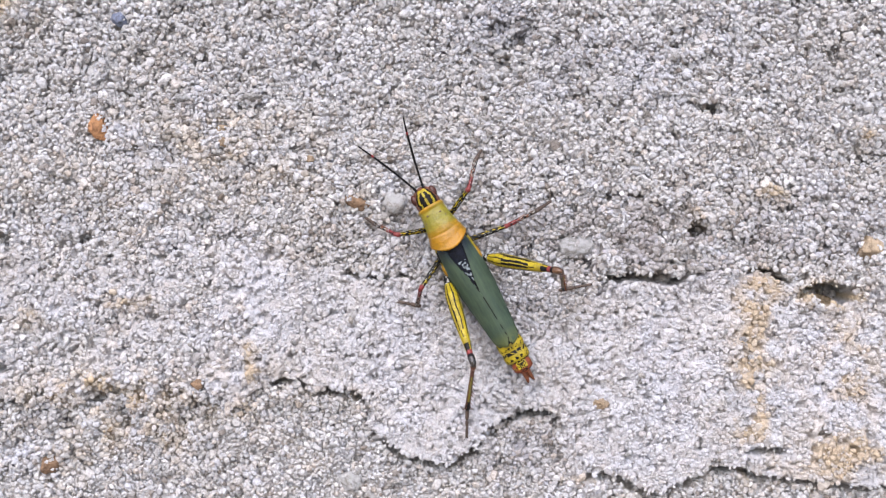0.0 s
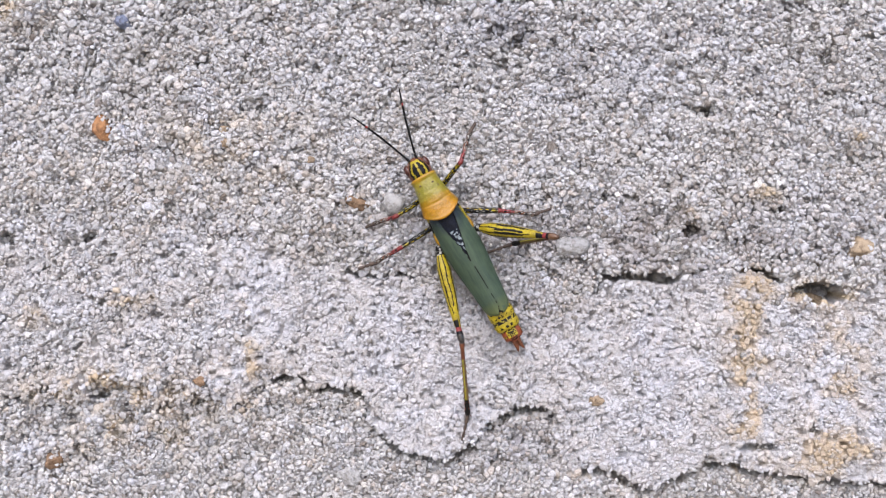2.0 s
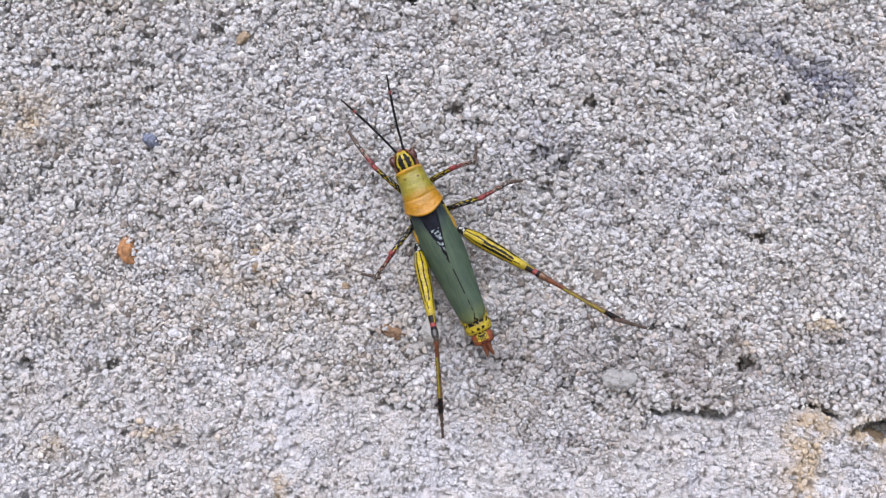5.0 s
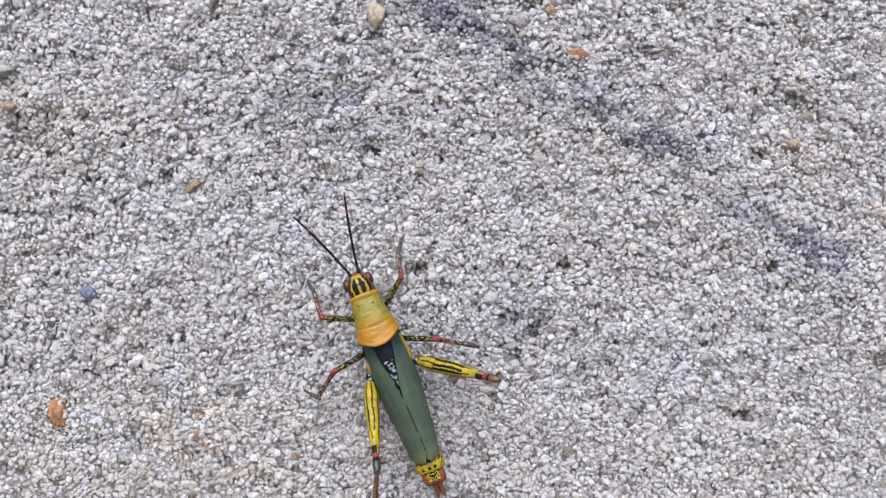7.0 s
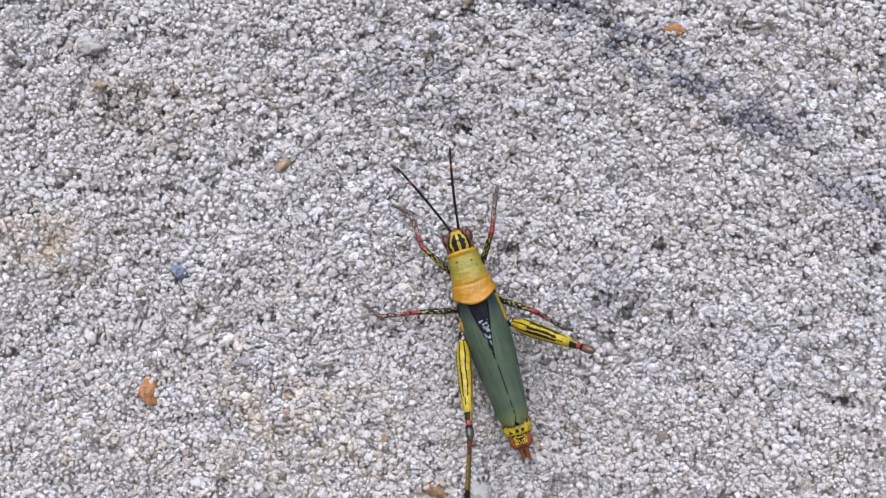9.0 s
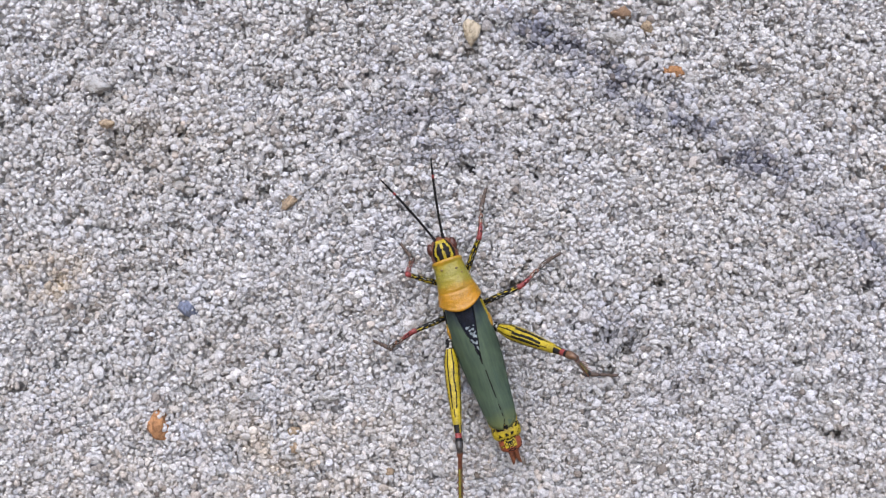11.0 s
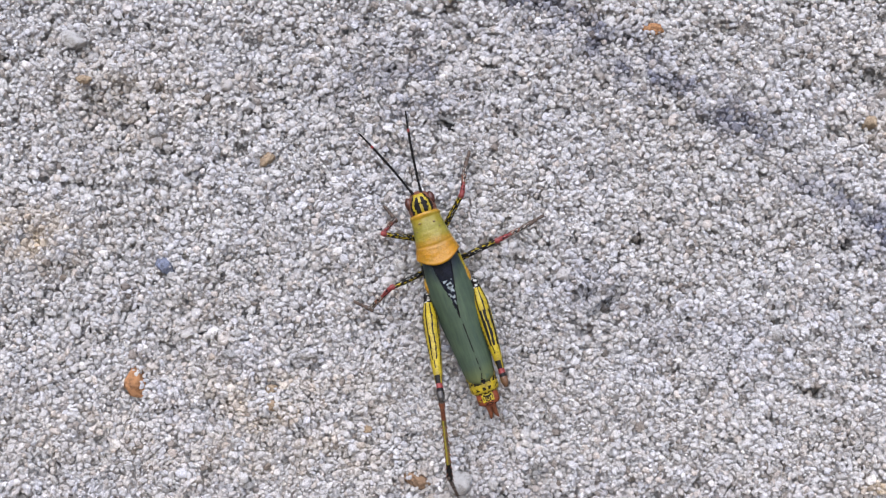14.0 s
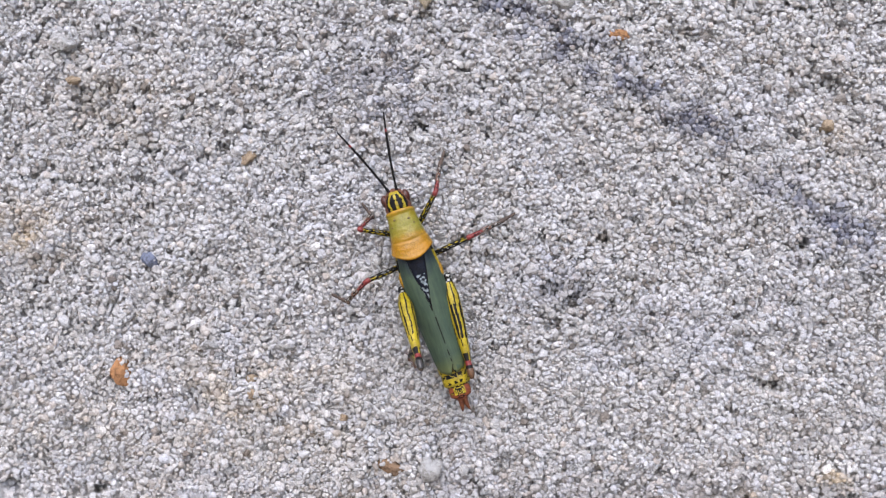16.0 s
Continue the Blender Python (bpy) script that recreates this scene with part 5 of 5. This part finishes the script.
        (12.5, (11.3, 0.1, 6.0), (17.5, 1.0, 2.5), (21.1, 1.7, 0.6)),
        (13, (11.3, 0.1, 6.0), (17.5, 1.0, 2.5), (21.1, 1.7, 0.6)),
        (13.2, (11.3, 0.1, 6.0), (17.5, 1.0, 2.5), (21.1, 1.7, 0.6)),
        (13.5, (11.3, 0.1, 6.0), (17.5, 1.0, 2.5), (21.1, 1.7, 0.6)),
        (14, (11.3, 0.1, 6.0), (17.5, 1.0, 2.5), (21.1, 1.7, 0.6)),
        (14.5, (11.3, 0.1, 6.0), (17.5, 1.0, 2.5), (21.1, 1.7, 0.6)),
        (15, (11.3, 0.1, 6.0), (17.5, 1.0, 2.5), (21.1, 1.7, 0.6)),
        (15.5, (11.3, 0.1, 6.0), (17.5, 1.0, 2.5), (21.1, 1.7, 0.6)),
        (16, (11.3, 0.1, 6.0), (17.5, 1.0, 2.5), (21.1, 1.7, 0.6)),
    ],
    "LH": [
        (0, (-8.2, -22.4, 13.8), (-14.7, -31.5, 1.0), (-17.9, -36.8, 0.4)),
        (1, (-8.5, -23.2, 12.2), (-16.3, -33.3, 1.0), (-19.0, -38.8, 0.2)),
        (1.5, (-8.9, -24.0, 10.1), (-16.8, -36.0, 1.0), (-20.1, -41.2, 0.2)),
        (2, (-10.0, -24.7, 5.9), (-16.9, -39.5, 1.0), (-20.9, -44.1, 0.2)),
        (2.5, (-10.2, -24.7, 6.0), (-15.7, -40.0, 1.0), (-19.0, -45.2, 0.4)),
        (3, (-10.4, -24.6, 6.2), (-15.1, -40.9, 5.0), (-17.2, -46.0, 2.3)),
        (3.2, (-9.8, -24.8, 6.0), (-14.5, -41.1, 5.1), (-17.1, -46.1, 2.5)),
        (3.3, (-9.8, -24.8, 5.2), (-14.3, -41.3, 5.1), (-16.7, -46.5, 2.9)),
        (3.5, (-7.1, -22.7, 13.7), (-14.1, -36.9, 7.5), (-16.6, -41.9, 4.9)),
        (3.7, (-6.6, -22.2, 14.6), (-13.9, -34.2, 5.1), (-16.3, -39.3, 2.4)),
        (3.9, (-8.1, -22.9, 13.0), (-14.0, -36.7, 5.1), (-16.3, -41.8, 2.4)),
        (4.1, (-9.2, -23.9, 10.3), (-14.0, -39.3, 5.1), (-16.3, -44.4, 2.4)),
        (4.3, (-9.6, -24.9, 5.2), (-13.9, -41.4, 5.1), (-16.1, -46.6, 2.6)),
        (4.5, (-8.6, -23.5, 11.5), (-13.9, -39.2, 7.5), (-16.0, -44.4, 4.9)),
        (4.7, (-5.8, -22.2, 14.7), (-13.8, -33.7, 5.1), (-15.8, -38.9, 2.4)),
        (4.9, (-7.4, -22.8, 13.4), (-13.7, -36.3, 5.1), (-15.7, -41.5, 2.4)),
        (5.1, (-8.7, -23.7, 11.1), (-13.6, -38.8, 5.1), (-15.6, -44.1, 2.4)),
        (5.3, (-9.4, -24.9, 5.8), (-13.5, -41.4, 5.1), (-15.4, -46.6, 2.4)),
        (5.5, (-8.5, -23.2, 12.2), (-13.3, -37.7, 4.6), (-12.8, -42.0, 0.2)),
        (5.8, (-7.7, -21.2, 15.7), (-12.6, -32.6, 4.0), (-14.4, -37.7, 1.1)),
        (6, (-7.4, -20.1, 17.1), (-11.5, -29.4, 3.5), (-13.8, -34.7, 1.4)),
        (6.5, (-7.6, -19.9, 17.2), (-11.5, -28.5, 3.1), (-13.9, -33.8, 0.9)),
        (7, (-7.8, -20.0, 17.1), (-12.8, -28.8, 3.4), (-15.2, -33.9, 1.0)),
        (7.5, (-7.8, -22.2, 14.3), (-12.9, -31.7, 1.2), (-15.3, -37.4, 0.4)),
        (8, (-8.2, -22.2, 14.2), (-13.4, -32.6, 1.8), (-15.8, -38.2, 0.5)),
        (8.5, (-8.4, -22.7, 13.3), (-13.3, -34.0, 1.5), (-15.4, -39.7, 0.5)),
        (9, (-8.1, -22.2, 14.2), (-12.7, -34.4, 3.4), (-14.8, -39.7, 0.9)),
        (9.1, (-8.3, -22.2, 14.1), (-12.7, -34.7, 3.4), (-14.8, -40.0, 0.9)),
        (9.3, (-8.3, -22.5, 13.7), (-12.6, -35.3, 3.4), (-14.8, -40.5, 0.9)),
        (9.5, (-8.2, -22.3, 14.0), (-12.8, -35.7, 4.6), (-14.9, -41.0, 2.3)),
        (9.7, (-8.3, -22.4, 13.8), (-13.4, -35.5, 4.2), (-15.1, -41.3, 2.8)),
        (9.9, (-8.8, -23.4, 11.7), (-13.9, -35.6, 1.0), (-15.3, -41.6, 0.2)),
        (10.1, (-8.8, -23.6, 11.3), (-13.8, -36.1, 1.0), (-15.3, -42.1, 0.2)),
        (10.3, (-8.9, -23.7, 10.9), (-13.8, -36.7, 1.0), (-15.3, -42.6, 0.2)),
        (10.5, (-8.9, -23.9, 10.4), (-13.8, -37.2, 1.0), (-15.3, -43.2, 0.2)),
        (10.7, (-9.0, -24.1, 9.9), (-13.8, -37.7, 1.0), (-15.3, -43.7, 0.2)),
        (10.9, (-9.0, -24.2, 9.3), (-13.8, -38.3, 1.0), (-15.3, -44.2, 0.2)),
        (11.1, (-9.1, -24.4, 8.7), (-13.8, -38.8, 1.0), (-15.4, -44.8, 0.2)),
        (11.3, (-9.2, -24.6, 8.0), (-13.8, -39.4, 1.0), (-15.4, -45.3, 0.2)),
        (11.5, (-9.1, -24.8, 7.1), (-13.8, -39.9, 1.0), (-15.4, -45.9, 0.2)),
        (12, (-8.8, -24.9, 6.9), (-13.5, -40.1, 1.0), (-15.1, -46.1, 0.2)),
        (12.5, (-9.1, -24.8, 6.9), (-13.7, -40.1, 1.0), (-15.1, -46.1, 0.2)),
        (13, (-8.9, -24.8, 6.9), (-13.6, -40.1, 1.0), (-15.1, -46.1, 0.3)),
        (13.2, (-8.7, -24.9, 7.0), (-13.2, -40.1, 1.0), (-14.8, -46.1, 0.3)),
        (13.5, (-8.9, -24.5, 8.5), (-13.2, -39.2, 1.0), (-14.5, -45.2, 0.4)),
        (14, (-7.9, -23.6, 11.6), (-11.6, -38.9, 5.1), (-11.6, -43.2, 0.6)),
        (14.5, (-7.1, -22.8, 13.5), (-9.3, -37.6, 5.6), (-9.0, -42.0, 1.2)),
        (15, (-5.6, -20.2, 17.2), (-7.9, -32.5, 5.7), (-8.8, -36.7, 1.2)),
        (15.5, (-4.8, -19.8, 17.7), (-6.3, -25.9, 1.9), (-4.3, -31.5, 0.2)),
        (15.75, (-4.8, -19.8, 17.7), (-6.6, -21.8, 0.9), (-1.7, -22.2, -2.9)),
        (16, (-4.8, -19.7, 17.8), (-7.2, -18.2, 1.0), (-4.1, -12.9, 0.2)),
    ],
    "RH": [
        (0, (15.7, -14.8, 17.4), (15.5, -19.8, 1.2), (21.2, -21.9, 0.4)),
        (1, (15.7, -15.0, 17.3), (15.3, -20.1, 1.1), (21.0, -22.4, 0.4)),
        (1.25, (17.8, -16.9, 13.5), (10.2, -16.6, 0.6), (15.8, -19.0, -0.8)),
        (1.5, (19.3, -18.1, 9.1), (5.4, -12.4, 1.0), (10.9, -15.2, 0.3)),
        (1.62, (18.9, -17.5, 10.9), (7.5, -12.9, 0.6), (10.1, -16.3, -3.9)),
        (1.75, (18.5, -16.7, 12.7), (8.3, -12.9, 0.6), (7.3, -15.8, -4.8)),
        (1.88, (17.9, -15.9, 14.4), (9.6, -12.9, 0.6), (5.5, -14.0, -3.9)),
        (2, (17.2, -15.0, 16.0), (9.6, -12.5, 1.0), (3.5, -11.4, 0.2)),
        (2.25, (17.0, -12.4, 17.7), (17.8, -14.2, 0.8), (15.7, -15.2, -4.9)),
        (2.5, (16.5, -9.8, 19.1), (25.6, -15.7, 6.0), (29.1, -17.9, 1.4)),
        (3, (19.2, -14.2, 14.2), (30.2, -20.3, 2.7), (35.8, -22.3, 0.8)),
        (3.2, (20.0, -15.7, 11.4), (31.4, -22.9, 1.0), (37.2, -25.0, 0.4)),
        (3.3, (19.9, -16.1, 11.0), (31.2, -23.9, 1.0), (37.0, -26.0, 0.4)),
        (3.5, (19.7, -17.0, 10.0), (31.0, -26.0, 1.0), (36.8, -28.0, 0.4)),
        (3.7, (19.5, -17.9, 8.7), (30.8, -28.0, 1.0), (36.7, -30.0, 0.4)),
        (3.9, (18.8, -18.3, 9.7), (30.2, -29.2, 3.4), (35.9, -31.4, 2.5)),
        (4.1, (17.5, -17.9, 12.7), (28.0, -28.0, 4.0), (33.1, -31.2, 2.4)),
        (4.3, (17.5, -19.0, 11.0), (27.8, -29.9, 3.0), (32.8, -33.1, 1.4)),
        (4.5, (17.4, -20.0, 9.1), (27.7, -32.0, 3.0), (32.8, -35.2, 1.4)),
        (4.7, (17.2, -21.0, 5.4), (27.7, -34.2, 3.0), (32.8, -37.3, 1.4)),
        (4.9, (16.6, -21.5, 4.8), (26.9, -35.1, 4.3), (31.8, -38.6, 2.8)),
        (5.1, (15.7, -21.4, 9.0), (25.5, -35.0, 6.6), (29.6, -39.0, 4.2)),
        (5.3, (15.5, -22.3, 5.6), (25.0, -36.3, 5.1), (28.9, -40.4, 2.5)),
        (5.5, (14.6, -22.8, 5.7), (23.4, -37.3, 5.1), (27.2, -41.4, 2.4)),
        (5.8, (12.8, -16.3, 18.4), (17.5, -27.8, 6.7), (20.5, -31.7, 3.0)),
        (6, (13.5, -14.6, 19.1), (11.0, -17.9, 2.6), (14.6, -22.5, 0.5)),
        (6.5, (16.2, -12.7, 18.3), (14.6, -14.2, 1.4), (20.4, -16.0, 0.5)),
        (6.62, (16.5, -12.8, 18.0), (14.3, -13.3, 1.1), (18.6, -12.6, -3.3)),
        (6.75, (16.7, -13.0, 17.7), (13.4, -12.4, 1.0), (15.1, -9.5, -4.1)),
        (6.88, (17.0, -13.1, 17.4), (13.0, -11.7, 1.0), (11.2, -7.7, -3.5)),
        (7, (17.2, -13.2, 17.1), (11.6, -10.6, 1.3), (6.9, -6.7, 0.2)),
        (7.5, (16.6, -14.0, 17.3), (10.7, -11.3, 1.5), (5.9, -7.6, 0.2)),
        (8, (15.5, -14.8, 17.6), (9.5, -12.0, 1.9), (4.8, -8.4, 0.2)),
        (8.5, (15.5, -14.8, 17.6), (10.0, -12.1, 1.7), (5.1, -8.5, 0.2)),
        (9, (16.2, -13.7, 17.7), (10.8, -11.1, 1.8), (5.9, -7.6, 0.2)),
        (9.1, (16.0, -13.8, 17.8), (10.8, -11.4, 1.8), (6.0, -7.9, 0.2)),
        (9.3, (15.9, -13.8, 18.0), (10.9, -12.1, 1.8), (6.1, -8.5, 0.2)),
        (9.5, (15.7, -13.7, 18.1), (11.0, -12.7, 1.8), (6.2, -9.1, 0.2)),
        (9.7, (15.7, -13.7, 18.2), (11.1, -13.3, 1.8), (6.3, -9.7, 0.2)),
        (9.9, (15.6, -13.7, 18.2), (11.2, -13.9, 1.8), (6.4, -10.3, 0.2)),
        (10.1, (15.6, -13.7, 18.2), (11.2, -14.5, 1.8), (6.4, -10.9, 0.2)),
        (10.3, (15.5, -13.8, 18.2), (11.3, -15.1, 1.8), (6.5, -11.5, 0.2)),
        (10.5, (14.0, -11.1, 20.4), (13.6, -16.6, 4.3), (10.8, -12.8, 0.4)),
        (10.6, (14.3, -11.8, 19.9), (15.3, -17.1, 3.8), (17.3, -15.8, -2.0)),
        (10.7, (14.7, -12.6, 19.4), (17.2, -18.7, 3.7), (22.7, -20.8, 1.7)),
        (10.9, (15.6, -13.9, 18.1), (17.9, -19.6, 2.3), (23.4, -21.9, 0.6)),
        (11.1, (15.7, -14.1, 17.9), (18.0, -20.2, 2.3), (23.5, -22.6, 0.6)),
        (11.3, (15.7, -14.3, 17.8), (18.0, -20.9, 2.3), (23.5, -23.2, 0.6)),
        (11.5, (16.1, -14.3, 17.5), (18.1, -21.5, 2.3), (23.6, -23.9, 0.6)),
        (12, (16.2, -14.5, 17.2), (18.2, -22.8, 2.5), (23.9, -23.8, 0.5)),
        (12.5, (16.1, -14.7, 17.2), (18.9, -23.4, 2.9), (24.5, -24.6, 0.5)),
        (13, (15.4, -15.5, 17.2), (17.8, -23.9, 2.7), (23.5, -25.1, 0.4)),
        (13.2, (14.5, -15.1, 18.2), (16.0, -21.3, 2.4), (20.8, -24.6, 0.2)),
        (13.35, (10.8, -20.4, 15.5), (11.5, -16.5, 0.6), (14.2, -21.6, -1.8)),
        (13.5, (6.3, -23.9, 11.5), (6.2, -10.5, 1.0), (6.4, -16.7, 0.4)),
        (14, (3.9, -25.4, 6.5), (4.6, -9.3, 1.0), (4.1, -15.5, 0.6)),
        (14.5, (4.0, -25.4, 6.4), (4.6, -9.3, 1.0), (4.1, -15.4, 0.6)),
        (15, (4.2, -25.4, 6.3), (5.2, -9.3, 1.0), (4.5, -15.4, 0.6)),
        (15.5, (4.0, -25.4, 6.3), (4.6, -9.3, 1.0), (4.1, -15.4, 0.6)),
        (16, (3.1, -25.4, 6.2), (3.8, -9.2, 1.0), (3.4, -15.4, 0.6)),
    ],
}


def limb(start, end, side):
    """The pose of a limb that begins at start, points to end, and keeps its own x close to side."""
    y = (Vector(end) - Vector(start)).normalized()
    x = Vector(side) - y * y.dot(Vector(side))
    x.normalize()
    m = Matrix((x, y, x.cross(y))).transposed().to_4x4()
    return Matrix.Translation(Vector(start) / 1000) @ m, x, y


def motions():
    base = Matrix.Rotation(radians(90), 4, "X")
    walk(grasshopper, [(t, Matrix.Translation((x, -0.0006, z)) @ Matrix.Rotation(radians(-turn), 4, "Y") @ base) for t, x, z, turn in BODY_ROWS])
    walk(ABDOMEN, [(0, pose(0, -0.0026, 0)), (3.2, pose(0, -0.0026, 0)), (5.3, pose(0, -0.001, 0)), (9, pose(0, -0.0006, 0)), (11.5, pose(0, -0.0009, 0)), (15, pose(0, -0.0008, 0)), (16, pose(0, -0.0014, 0))])
    root = Matrix.Translation((0.00075, 0.0131, 0.0063))
    walk(ANTENNAE[1], [(t, root @ Matrix.Rotation(radians(a), 4, "Z") @ root.inverted()) for t, a in ((0, 1), (1.5, -1), (3, 1), (5.5, 4), (9, 4), (11.5, 5), (14, 7), (16, 6))])
    for leg, rows in LEG_ROWS.items():
        long = LENGTHS[leg[1]]
        tracks = [], [], []
        for t, knee, ankle, toe in rows:
            at, thigh = Vector(HIPS[leg]), Vector(knee) - Vector(HIPS[leg])
            side = thigh.cross(Vector((0, 0, 1)))
            for track, end, begin, length in zip(tracks, (knee, ankle, toe), (HIPS[leg], knee, ankle), long):
                way = Vector(end) - Vector(begin)
                m, side, y = limb(at, at + way, side)
                track.append((t, m))
                at = at + y * length
        for piece, track in zip(LEGS[leg], tracks):
            walk(piece, track)


motions()
